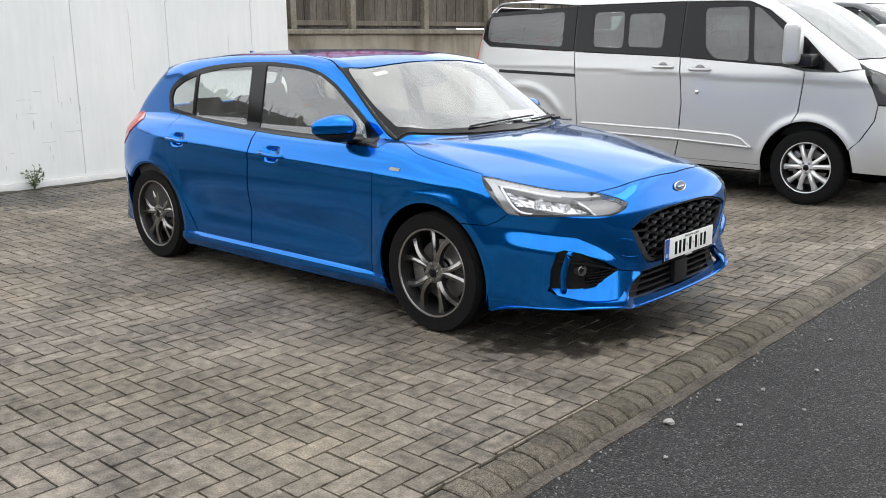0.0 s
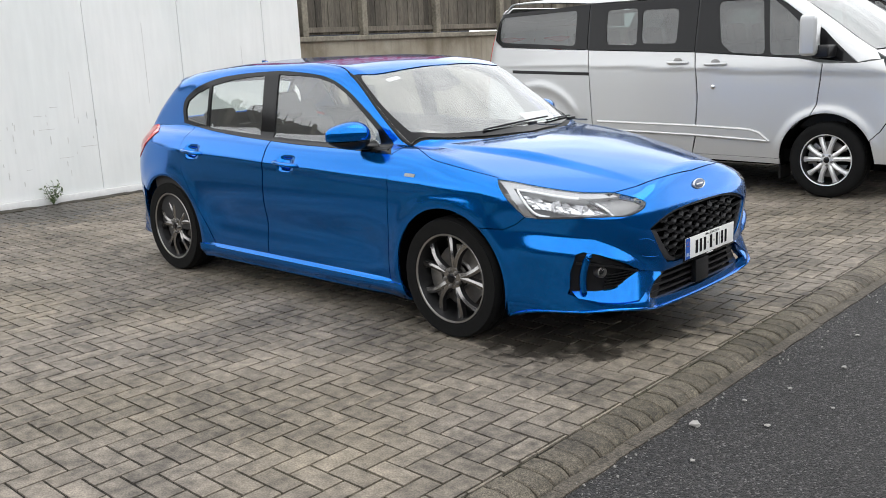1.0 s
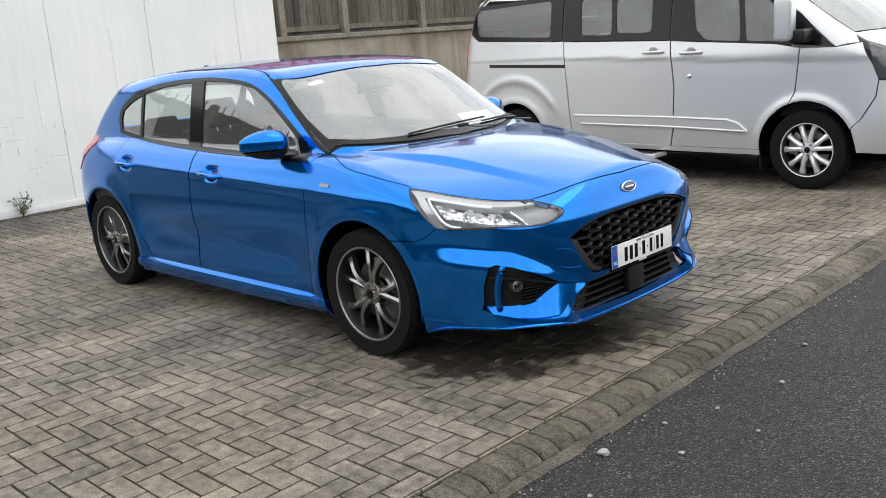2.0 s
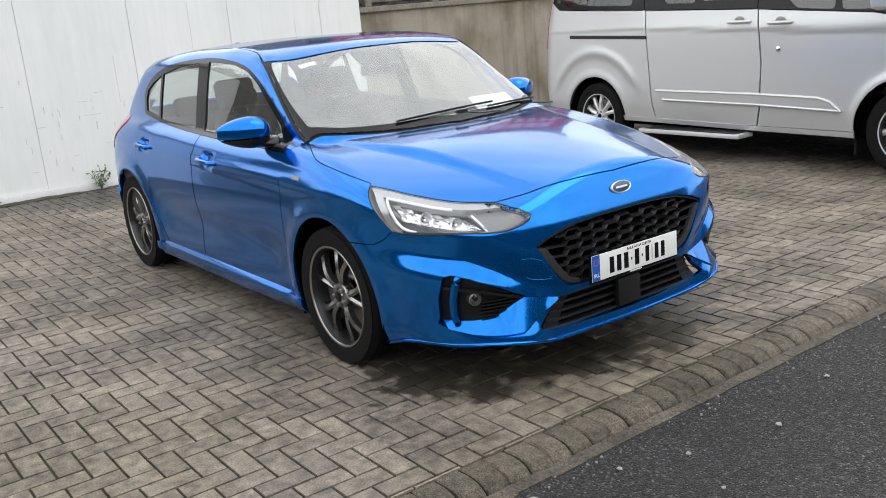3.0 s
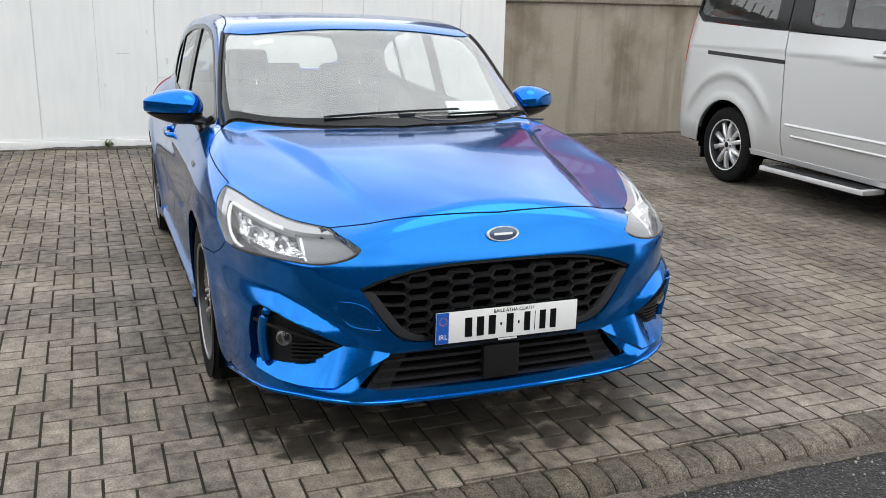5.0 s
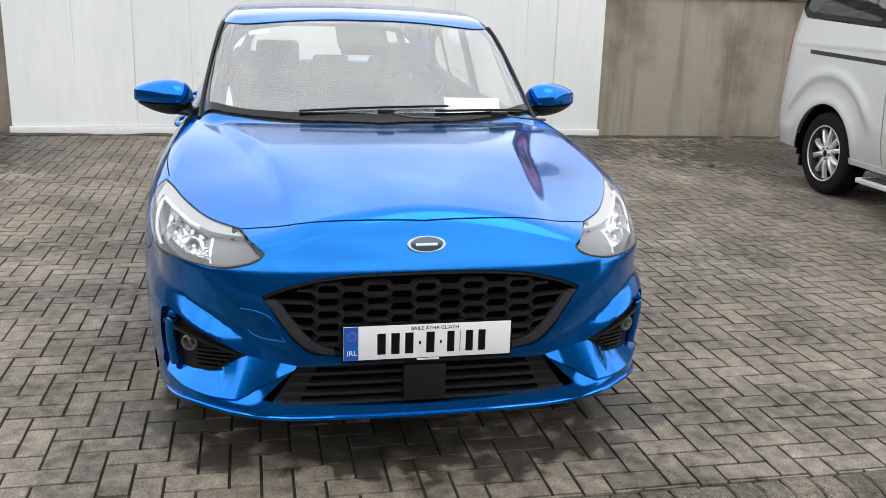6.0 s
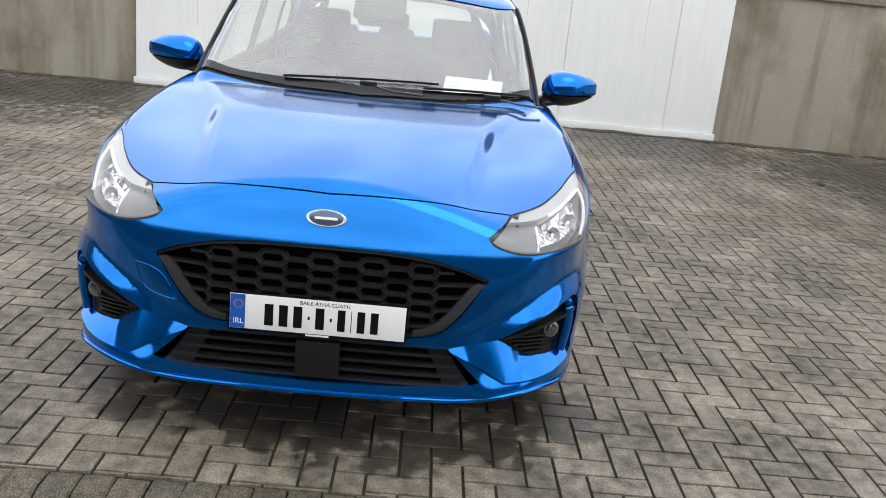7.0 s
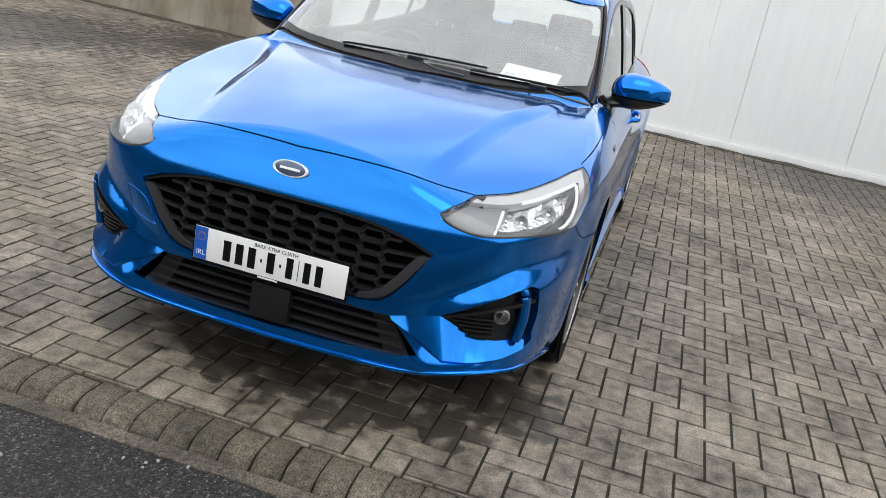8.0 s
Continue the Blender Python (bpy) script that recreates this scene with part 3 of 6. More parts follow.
# unseen blocks added across the road and at the yard's end, to darken reflections and low light
for x0, y0, x1, y1, h in ((26, -50, 34, 60, 7.5), (-60, -26, 26, -18, 6.0)):
    mid = thing("warehouse", "plain dark grey clad block, added out of view to cut low sky light", "building", pose(x0, y0, -0.1))
    part("wall", box((0, 0, 0), (x1 - x0, y1 - y0, h)), DARKWALL, mid, smooth=False)
    part("roof_edge", box((-0.2, -0.2, h), (x1 - x0 + 0.2, y1 - y0 + 0.2, h + 0.35), 0.02), GREY_PAINT, mid, smooth=False)


# ---- the blue hatchback ----
def hatch(p):
    """The car's skin: below 0 inside. x ahead of the front axle, z up from the ground."""
    x, y, z = p[:, 0], np.abs(p[:, 1]), p[:, 2]
    wz = cur(z, [(0.1, 0.855), (0.2, 0.952), (0.3, 0.978), (0.5, 0.994), (0.68, 1.0), (0.8, 0.988), (0.9, 0.955), (1.0, 0.905), (1.12, 0.85)])
    wx = cur(x, [(-3.4, 0.84), (-3.0, 0.888), (-2.6, 0.905), (-2.0, 0.895), (-1.2, 0.893), (-0.5, 0.897), (0.0, 0.905), (0.45, 0.895), (1.0, 0.885)])
    w = wx * wz
    for ax in (0.0, -2.70):
        r = np.hypot(x - ax, z - 0.325)
        w = w + 0.014 * bump(r, 0.39, 0.06)
    w = w - 0.024 * bump(z, 0.44, 0.11) * step(x, -2.35, -2.0) * step(-x, 0.35, 0.7)
    w = w + 0.010 * bump(z, cur(x, [(-3.2, 0.90), (-2.6, 0.875), (0.2, 0.80)]), 0.035) * step(-x, -0.3, 0.2)
    w = w + 0.018 * bump(z, 0.205, 0.03) * step(x, -2.5, -2.3) * step(-x, 0.2, 0.4)
    for hx, hz in ((-1.335, 0.848), (-2.375, 0.872)):
        w = w - 0.022 * np.exp(-((x - hx) / 0.062) ** 4 - ((z - hz) / 0.036) ** 4)
    w = w * (1 - 0.035 * step(z, 0.50, 0.68) * step(x, 0.25, 0.6))
    front = cur(z, [(0.10, 0.88), (0.17, 0.955), (0.21, 0.970), (0.25, 0.967), (0.33, 0.960), (0.42, 0.975), (0.5, 0.985), (0.6, 0.982), (0.68, 0.970), (0.77, 0.938), (0.83, 0.908), (0.9, 0.865), (1.0, 0.76)])
    crease = np.interp(y, [0.40, 0.52, 0.66, 0.74, 0.86], [0.43, 0.472, 0.553, 0.594, 0.612])
    fold = z - crease
    fold = smax(smin(1 - fold / 0.115, 1 + fold / 0.075, 0.30), 0.0, 0.25)
    front = front - 0.030 * fold * step(y, 0.36, 0.56)
    front = front + 0.040 * (1 - step(z, 0.24, 0.38)) * step(y, 0.42, 0.56)
    w = w - 0.014 * fold * step(x, 0.35, 0.6)
    back = cur(z, [(0.12, -3.22), (0.3, -3.38), (0.5, -3.43), (0.7, -3.42), (0.9, -3.37), (1.05, -3.28), (1.2, -3.1)])
    xf, xr = 0.05, -2.75
    u = np.where(x > xf, (x - xf) / (front - xf), np.where(x < xr, (xr - x) / (xr - back), 0))
    rho = (np.clip(u, 0, 3) ** 4.2 + (y / w) ** 4.2) ** (1 / 4.2)
    d_side = (rho - 1) * 0.88
    hood = cur(x, [(-3.5, 0.97), (-3.0, 1.03), (-2.5, 1.03), (-1.0, 1.0), (-0.5, 1.008), (-0.3, 1.003), (0.0, 0.985), (0.3, 0.955), (0.6, 0.915), (0.8, 0.884), (0.9, 0.862), (1.0, 0.835)])
    xb = np.clip(x, -0.6, 1.1)
    hood = np.where(x > -0.6, ((((-0.0361 * xb + 0.0157) * xb - 0.0456) * xb - 0.0818) * xb + 0.9837), hood)
    crown = 0.1652 * xb**2 + 0.1357 * xb + 0.0679 + 0.0085 * xb**3
    ridge = cur(x, [(-0.45, 0.70), (-0.27, 0.635), (0.04, 0.535), (0.2, 0.487), (0.43, 0.450), (0.85, 0.385)])
    fall = step(y, ridge - 0.012, ridge + 0.062)
    rise = cur(x, [(-0.45, 0.002), (-0.1, 0.013), (0.25, 0.027), (0.5, 0.016), (0.85, 0.003)])
    hood = hood - crown * y**2 + rise * (0.55 - fall) * step(x, -0.6, -0.2)
    lower = smax(d_side, (z - hood) * 0.93, 0.085 - 0.050 * step(x, 0.0, 0.9))
    wg = (0.772 - 0.2 * (z - 0.95) - 0.12 * (z - 0.95) ** 2) * cur(x, [(-3.4, 0.88), (-3.1, 0.93), (-2.7, 0.975), (-2.2, 1.0), (-1.2, 1.0), (-0.6, 0.98), (-0.3, 0.965)])
    xs = x + 0.29 * y**2 * step(x, -1.6, -1.1) - 0.25 * y**2 * step(-x, 2.6, 2.9)
    top = cur(xs, [(-3.6, -1.0), (-3.45, 0.7), (-3.3, 1.06), (-3.05, 1.29), (-2.95, 1.352), (-2.85, 1.385), (-2.4, 1.44), (-1.9, 1.466), (-1.4, 1.466), (-1.0, 1.446), (-0.88, 1.430), (-0.78, 1.402), (-0.45, 1.21), (-0.12, 1.005), (0.0, 0.925), (0.25, 0.6), (0.45, -1.0)]) - 0.07 * y**2
    cabin = smax((y - wg) * 0.97, (z - top) * 0.85, 0.07)
    return smin(lower, cabin, 0.035 - 0.02 * step(x, -0.75, -0.5))


SIDE, TOP, FRONT = Way("side"), Way("top", 0.55), Way("front", -0.2)
NOSE, FLANK = Way("upright", -0.35, 0.0), Way("lengthwise", 0.25, 0.55)


def on_side(pts):
    return SIDE.onto(np.array(pts, float), hatch)


def on_top(pts):
    return TOP.onto(np.array(pts, float), hatch)


def on_nose(pts):
    """Places at (y, z) on the nose, seen from ahead."""
    return FRONT.onto(np.array(pts, float), hatch)


def both(half):
    """A half outline from the middle outwards, closed with its mirror image."""
    half = np.asarray(half, float)
    mirror = half[::-1] * np.array([1, -1, 1])
    return chain(half, mirror)


car = thing("hatchback_car", "blue five-door hatchback parked on the block paving", "car", pose(-2.979, 3.996, 0, 0, 0, 1.9))

# outlines shared by neighbouring panels
hood_front = on_top(spline([(0.905, 0.0), (0.893, 0.25), (0.855, 0.42), (0.792, 0.562)], n=6))
lamp_top = on_top(spline([(0.792, 0.562), (0.66, 0.665), (0.50, 0.745), (0.38, 0.79), (0.296, 0.825)], n=6))
lamp_tip = chain(hood_front[-1:], on_nose([(0.520, 0.768), (0.490, 0.746)]))
lamp_low = chain(on_nose(spline([(0.490, 0.746), (0.512, 0.724), (0.56, 0.708), (0.62, 0.698), (0.70, 0.701), (0.76, 0.702)], n=5)), on_side(spline([(0.62, 0.691), (0.55, 0.688), (0.485, 0.692)], n=4)))
lamp_out = on_side(spline([(0.485, 0.692), (0.41, 0.755), (0.35, 0.81), (0.298, 0.858)], n=5))
hood_side = on_top(spline([(0.288, 0.812), (0.16, 0.828), (0.02, 0.834), (-0.13, 0.828), (-0.235, 0.794), (-0.365, 0.737)], n=5))
hood_back = on_top(spline([(-0.365, 0.737), (-0.275, 0.61), (-0.142, 0.35), (-0.085, 0.0)], n=6))
part_line = on_side([(0.485, 0.692), (0.435, 0.652), (0.375, 0.625)])


def arch(cx, radius, a0, a1, n=24):
    return on_side([(cx + radius * math.cos(radians(a)), 0.325 + radius * math.sin(radians(a))) for a in np.linspace(a0, a1, n)])


arch_nose = arch(0.0, 0.372, 53, -22)
arch_wing = arch(0.0, 0.372, 53, 193)
DLO_LOW = [(-0.45, 0.945), (-0.98, 0.955), (-1.31, 0.960), (-1.60, 0.971), (-1.92, 0.986), (-2.27, 1.010), (-2.66, 1.050)]
DLO_TOP = [(-2.66, 1.050), (-2.695, 1.145), (-2.675, 1.215), (-2.54, 1.290), (-2.31, 1.348), (-2.05, 1.378), (-1.64, 1.394), (-1.34, 1.380), (-1.12, 1.350), (-0.95, 1.287), (-0.78, 1.186), (-0.62, 1.078), (-0.45, 0.945)]
belt = on_side(spline(DLO_LOW, n=8))
dlo_top = on_side(spline(DLO_TOP, n=8))
grille_loop = both(on_nose(spline([(0.0, 0.688), (0.18, 0.686), (0.32, 0.675), (0.43, 0.65)], n=5).tolist() + [(0.5, 0.622)] + spline([(0.485, 0.60), (0.43, 0.51), (0.38, 0.452), (0.31, 0.425), (0.0, 0.415)], n=5).tolist()))
low_loop = both(on_nose([(0.0, 0.396), (0.2, 0.394), (0.398, 0.389), (0.44, 0.345), (0.505, 0.287), (0.43, 0.262), (0.2, 0.252), (0.0, 0.249)]))
fog_half = on_nose([(0.548, 0.424), (0.66, 0.482), (0.75, 0.527), (0.792, 0.541), (0.812, 0.530), (0.822, 0.44), (0.816, 0.362), (0.815, 0.336), (0.74, 0.346), (0.68, 0.354), (0.645, 0.364)])
FACET_LOW = [(0.800, 0.318), (0.745, 0.298), (0.69, 0.291), (0.645, 0.288), (0.585, 0.288), (0.408, 0.384)]
fog_hole = on_nose([(0.40, 0.3915), (0.548, 0.424), (0.66, 0.482), (0.75, 0.527), (0.792, 0.541), (0.812, 0.530), (0.822, 0.44), (0.816, 0.362), (0.82, 0.336)] + FACET_LOW)
bumper_low = chain(on_side([(0.36, 0.178), (0.42, 0.20), (0.55, 0.232)]), on_nose([(0.79, 0.25), (0.70, 0.258), (0.58, 0.246), (0.46, 0.222), (0.3, 0.216), (0.0, 0.212)]))
bumper_loop = both(chain(hood_front, lamp_tip, lamp_low, part_line, arch_nose, bumper_low))
bumper = panel("front_bumper", [bumper_loop, grille_loop, low_loop, fog_hole, fog_hole * np.array([1, -1, 1])], NOSE, hatch, car, BLUE, rim=0.03, step_len=0.0125)
hood_loop = both(chain(hood_front, lamp_top, hood_side, hood_back))
panel("bonnet", [hood_loop], TOP, hatch, car, BLUE, step_len=0.014)

for s in (1, -1):
    wing = chain(lamp_out[::-1][:0], part_line[::-1], lamp_out, hood_side, on_side([(-0.44, 0.95), (-0.425, 0.80), (-0.435, 0.56), (-0.455, 0.36), (-0.462, 0.234), (-0.36, 0.234)]), arch_wing[::-1])
    panel("front_wing", [wing], FLANK, hatch, car, BLUE, s)
    fd = chain(on_side([(-0.425, 0.945)]), belt[(belt[:, 0] > -1.565)], on_side(spline([(-1.57, 0.970), (-1.562, 0.75), (-1.575, 0.5), (-1.585, 0.36), (-1.588, 0.25)], n=4)), on_side([(-1.578, 0.236), (-1.5, 0.232), (-0.56, 0.232), (-0.468, 0.234), (-0.462, 0.27), (-0.457, 0.36), (-0.437, 0.56), (-0.427, 0.80)]))
    door_f = panel("front_door", [fd], SIDE, hatch, car, BLUE, s, step_len=0.022)
    rd = chain(on_side([(-1.576, 0.970)]), belt[(belt[:, 0] < -1.58) & (belt[:, 0] > -2.5)], on_side(spline([(-2.50, 1.032), (-2.53, 0.90), (-2.50, 0.76), (-2.40, 0.62), (-2.29, 0.44), (-2.185, 0.25)], n=4)), on_side([(-2.17, 0.234), (-1.62, 0.232), (-1.598, 0.236), (-1.594, 0.26), (-1.592, 0.36), (-1.58, 0.5), (-1.568, 0.75)]))
    door_r = panel("rear_door", [rd], SIDE, hatch, car, BLUE, s, step_len=0.022)
    sill = on_side([(-0.345, 0.236), (-1.2, 0.236), (-2.18, 0.238), (-2.34, 0.245), (-2.33, 0.155), (-1.2, 0.155), (-0.32, 0.155)])
    panel("side_skirt", [sill], SIDE, hatch, car, BLUE, s, gap=0.001, drop=-0.016, rim=0.035)
    rear_edge = on_side(spline([(-2.19, 0.245), (-2.29, 0.44), (-2.40, 0.62), (-2.50, 0.76), (-2.53, 0.90), (-2.505, 1.032)], n=4))
    tail = on_side([(-3.12, 1.05), (-3.18, 0.9), (-3.2, 0.62), (-3.1, 0.60)])
    roof_side = on_top(spline([(-0.375, 0.744), (-0.50, 0.734), (-0.70, 0.702), (-0.93, 0.652), (-1.12, 0.605), (-1.6, 0.575), (-2.2, 0.56), (-2.7, 0.54), (-2.98, 0.53)], n=6))
    frame_loop = chain(on_side([(-0.45, 0.945)]), roof_side, on_side([(-3.0, 1.25), (-3.1, 1.1)]), tail, arch(-2.70, 0.365, 140, -12), on_side([(-2.34, 0.236), (-2.185, 0.236)]), rear_edge, belt[belt[:, 0] < -2.505], dlo_top)
    panel("side_frame", [frame_loop], FLANK, hatch, car, BLUE, s, gap=0.001)
for s in (1, -1):
    run = on_side([(x, 0.252) for x in np.linspace(-0.375, -2.325, 30)])
    ledge = bmesh.new()
    rings = [[ledge.verts.new((p[0], s * (p[1] - 0.014 + (out + 0.014) * min(1.0, 0.1 + 6 * min(-0.375 - p[0], p[0] + 2.325))), up)) for out, up in ((-0.012, 0.262), (0.010, 0.247), (0.020, 0.234), (0.018, 0.222), (-0.012, 0.215))] for p in run]
    for a, b in zip(rings, rings[1:]):
        for k in range(4):
            f = (a[k], b[k], b[k + 1], a[k + 1])
            ledge.faces.new(f if s > 0 else f[::-1])
    bmesh.ops.recalc_face_normals(ledge, faces=ledge.faces[:])
    part("skirt_edge", ledge, BLUE, car)
roof_half = on_top(spline([(-0.93, 0.648), (-1.12, 0.602), (-1.6, 0.572), (-2.2, 0.557), (-2.7, 0.537), (-2.98, 0.527)], n=6))
panel("roof", [both(chain(on_top(spline([(-0.762, 0.0), (-0.785, 0.3), (-0.815, 0.50), (-0.86, 0.60), (-0.93, 0.648)], n=6)), roof_half, on_top([(-3.0, 0.3), (-3.0, 0.0)])))], TOP, hatch, car, BLUE)
screen_loop = both(chain(on_top(spline([(-0.115, 0.0), (-0.16, 0.3), (-0.265, 0.56), (-0.385, 0.735)], n=6)), on_top(spline([(-0.385, 0.735), (-0.50, 0.726), (-0.70, 0.694), (-0.925, 0.644)], n=6)), on_top(spline([(-0.925, 0.644), (-0.855, 0.595), (-0.81, 0.50), (-0.78, 0.3), (-0.757, 0.0)], n=6))))
panel("windscreen", [screen_loop], TOP, hatch, car, SCREEN, drop=0.004, rim=0, gap=0.001)


# ---- the hatchback's fittings ----
def nose_in(pts, drop):
    p = on_nose(pts)
    return p - normals_of(p, hatch) * drop


def strip(bm, pts, width, depth, up=(0, 0, 1)):
    """A flat bar of a width across and a depth, along points."""
    pts = [Vector(p) for p in pts]
    rings = []
    for i, p in enumerate(pts):
        d = (pts[min(i + 1, len(pts) - 1)] - pts[max(i - 1, 0)]).normalized()
        a = Vector(up)
        a = (a - d * a.dot(d)).normalized()
        b = d.cross(a)
        rings.append([bm.verts.new(p + a * width * u / 2 + b * depth * v / 2) for u, v in ((-1, -1), (1, -1), (1, 1), (-1, 1))])
    for r, q in zip(rings, rings[1:]):
        for k in range(4):
            bm.faces.new((r[k], r[(k + 1) % 4], q[(k + 1) % 4], q[k]))
    bm.faces.new(rings[0][::-1])
    bm.faces.new(rings[-1])
    return bm


def outline(loop3):
    return np.asarray(loop3, float)[:, 1:]


# upper grille: surround, honeycomb, dark backing
g_out = outline(grille_loop)
g_in = shrink(g_out, 0.009)
grille = panel("grille", [grille_loop, on_nose(g_in)], FRONT, hatch, car, SATIN, drop=0.010, rim=0.03, step_len=0.04, gap=0.0)
# sheet standing in for the shade behind the honeycomb
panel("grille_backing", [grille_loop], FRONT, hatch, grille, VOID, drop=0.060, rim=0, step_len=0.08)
comb = bmesh.new()
seen = set()
A, B, HH = 0.046, 0.030, 0.0205
for j in range(-9, 9):
    for i in range(-3, 4):
        cy, cz = i * 0.152 + (j % 2) * 0.076, 0.6385 + j * HH
        ring = [(A, 0), (B, HH), (-B, HH), (-A, 0), (-B, -HH), (B, -HH)]
        for k in range(6):
            a, b = [(cy + ring[m % 6][0], cz + ring[m % 6][1]) for m in (k, k + 1)]
            key = tuple(sorted((tuple(np.round(a, 3)), tuple(np.round(b, 3)))))
            if key in seen or max(abs(a[0]), abs(b[0])) > 0.37 or not inside(np.array([a, b]), shrink(g_out, 0.010)).all():
                continue
            seen.add(key)
            flatbar = abs(a[1] - b[1]) < 1e-4
            strip(comb, nose_in([a, b], 0.028), 0.0075 if flatbar else 0.0060, 0.024, (0.25, 0, 1))
part("honeycomb", comb, GRILLE_BLACK, grille, smooth=False)
for side in (1, -1):
    for k in range(6):
        z = 0.638 - 0.041 * k
        run = [(side * y, z + 0.05 * (y - 0.35)) for y in np.linspace(0.352, 0.49, 7)]
        run = [r for r in run if inside(np.array([r]), shrink(g_out, 0.012))[0]]
        if len(run) > 1:
            part("grille_slat", strip(bmesh.new(), nose_in(run, 0.026), 0.007, 0.024), GRILLE_BLACK, grille, smooth=False)
    rail = [(side * y, z) for y, z in ((0.494, 0.608), (0.48, 0.590), (0.43, 0.512), (0.38, 0.456), (0.33, 0.434), (0.285, 0.424), (0.285, 0.440), (0.325, 0.452), (0.36, 0.476), (0.405, 0.533), (0.45, 0.598), (0.470, 0.612))]
    panel("grille_trim", [on_nose(rail)], FRONT, hatch, grille, GRILLE_GREY, drop=0.006, rim=0.02, step_len=0.03, gap=0.0, label="dark grey lower grille surround")

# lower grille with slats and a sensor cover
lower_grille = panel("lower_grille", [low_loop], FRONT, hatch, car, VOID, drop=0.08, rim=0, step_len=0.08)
for z in (0.262, 0.292, 0.322, 0.352, 0.38):
    reach = 0.47 - (z - 0.25) * 0.55
    part("slat", strip(bmesh.new(), nose_in([(y, z) for y in np.linspace(-reach, reach, 15)], 0.030), 0.010, 0.03), GRILLE_BLACK, lower_grille, smooth=False)
part("sensor_cover", box((0.945, -0.068, 0.262), (0.974, 0.068, 0.384), 0.006), SATIN, lower_grille, "flat black sensor cover")
for s in (1, -1):
    flank = [(s * 0.33, 0.385), (s * 0.398, 0.382), (s * 0.44, 0.32), (s * 0.482, 0.262), (s * 0.40, 0.252)]
    panel("end_blade", [on_nose(flank)], FRONT, hatch, lower_grille, BLACK, drop=0.022, rim=0.03, step_len=0.05)

# number plate on its holder; what it says is shown as bars
plate = part("number_plate", box((1.002, -0.268, 0.414), (1.012, 0.268, 0.538), 0.003), GLOSSBLACK, car, "white registration plate in a black holder")
part("plate_face", box((1.0125, -0.262, 0.425), (1.0145, 0.262, 0.534), 0.0006), WHITE, plate)
part("plate_band", box((1.0147, -0.261, 0.426), (1.0153, -0.217, 0.533)), PLATE_BLUE, plate, "blue band")
part("holder_mark", box((1.0122, -0.035, 0.4165), (1.0128, 0.035, 0.4225)), WHITE, plate)
x0 = -0.166
for width in (0.040, 0.040, 0.040, 0.020, 0.040, 0.020, 0.037, 0.016, 0.037, 0.037):
    hz = 0.0055 if width == 0.020 else 0.034
    part("plate_bar", box((1.0147, x0 + 0.007, 0.475 - hz), (1.0153, x0 + width - 0.007, 0.475 + hz), 0.0), GLOSSBLACK, plate)
    x0 += width + 0.003


def lettering(name, text, size, m, mat, parent):
    """Raised words in the built-in font, centred."""
    curve = bpy.data.curves.new(name, "FONT")
    curve.body, curve.size, curve.align_x, curve.extrude = text, size, "CENTER", 0.0004
    tmp = bpy.data.objects.new(name, curve)
    scene.collection.objects.link(tmp)
    bpy.context.view_layer.update()
    me = bpy.data.meshes.new_from_object(tmp.evaluated_get(bpy.context.evaluated_depsgraph_get()))
    bpy.data.objects.remove(tmp)
    me.transform(m)
    return part(name, me, mat, parent)


lettering("county_name", "BAILE ÁTHA CLIATH", 0.0165, pose(1.0150, 0.02, 0.5165, 90, 0, 90), GLOSSBLACK, plate)
lettering("country_code", "IRL", 0.024, pose(1.0156, -0.237, 0.441, 90, 0, 90), WHITE, plate)
stars = bmesh.new()
for k in range(12):
    a = 2 * math.pi * k / 12
    add_box(stars, (1.0154, -0.237 + 0.013 * math.cos(a) - 0.0016, 0.503 + 0.013 * math.sin(a) - 0.0016), (1.0158, -0.237 + 0.013 * math.cos(a) + 0.0016, 0.503 + 0.013 * math.sin(a) + 0.0016))
part("star_ring", stars, AMBER, plate, smooth=False)

# maker's oval, drawn plain
bx = float(on_nose([(0.0, 0.768)])[0][0])
tilt = pose(bx + 0.002, 0, 0.768, 0, 76, 0)
badge = part("badge", add_lathe(bmesh.new(), [(0.0, 0.0), (1.0, 0.0), (1.0, 0.006), (0.93, 0.0085), (0.86, 0.006), (0.0, 0.006)], 40, tilt @ Matrix.Diagonal((0.026, 0.060, 1, 1))), ALLOY_SILVER, car, "oval chrome-rimmed badge")
part("badge_field", add_lathe(bmesh.new(), [(0.0, 0.0075), (0.5, 0.0075), (0.84, 0.0065)], 40, tilt @ Matrix.Diagonal((0.026, 0.060, 1, 1))), material("badge_steel_blue", (0.10, 0.13, 0.20), 0.15, 0.5), badge)
part("badge_mark", box((-0.004, -0.034, 0.0078), (0.004, 0.034, 0.0090), 0.0003, 1, tilt), WHITE, badge)

# fog lamp pockets
def densify_open(pts, s, n=5):
    """Straight runs between (y, z) places, on side s."""
    p = np.array(pts, float) * np.array([s, 1])
    return np.concatenate([p[i] + (p[i + 1] - p[i]) * np.linspace(0, 1, n, endpoint=False)[:, None] for i in range(len(p) - 1)] + [p[-1:]])


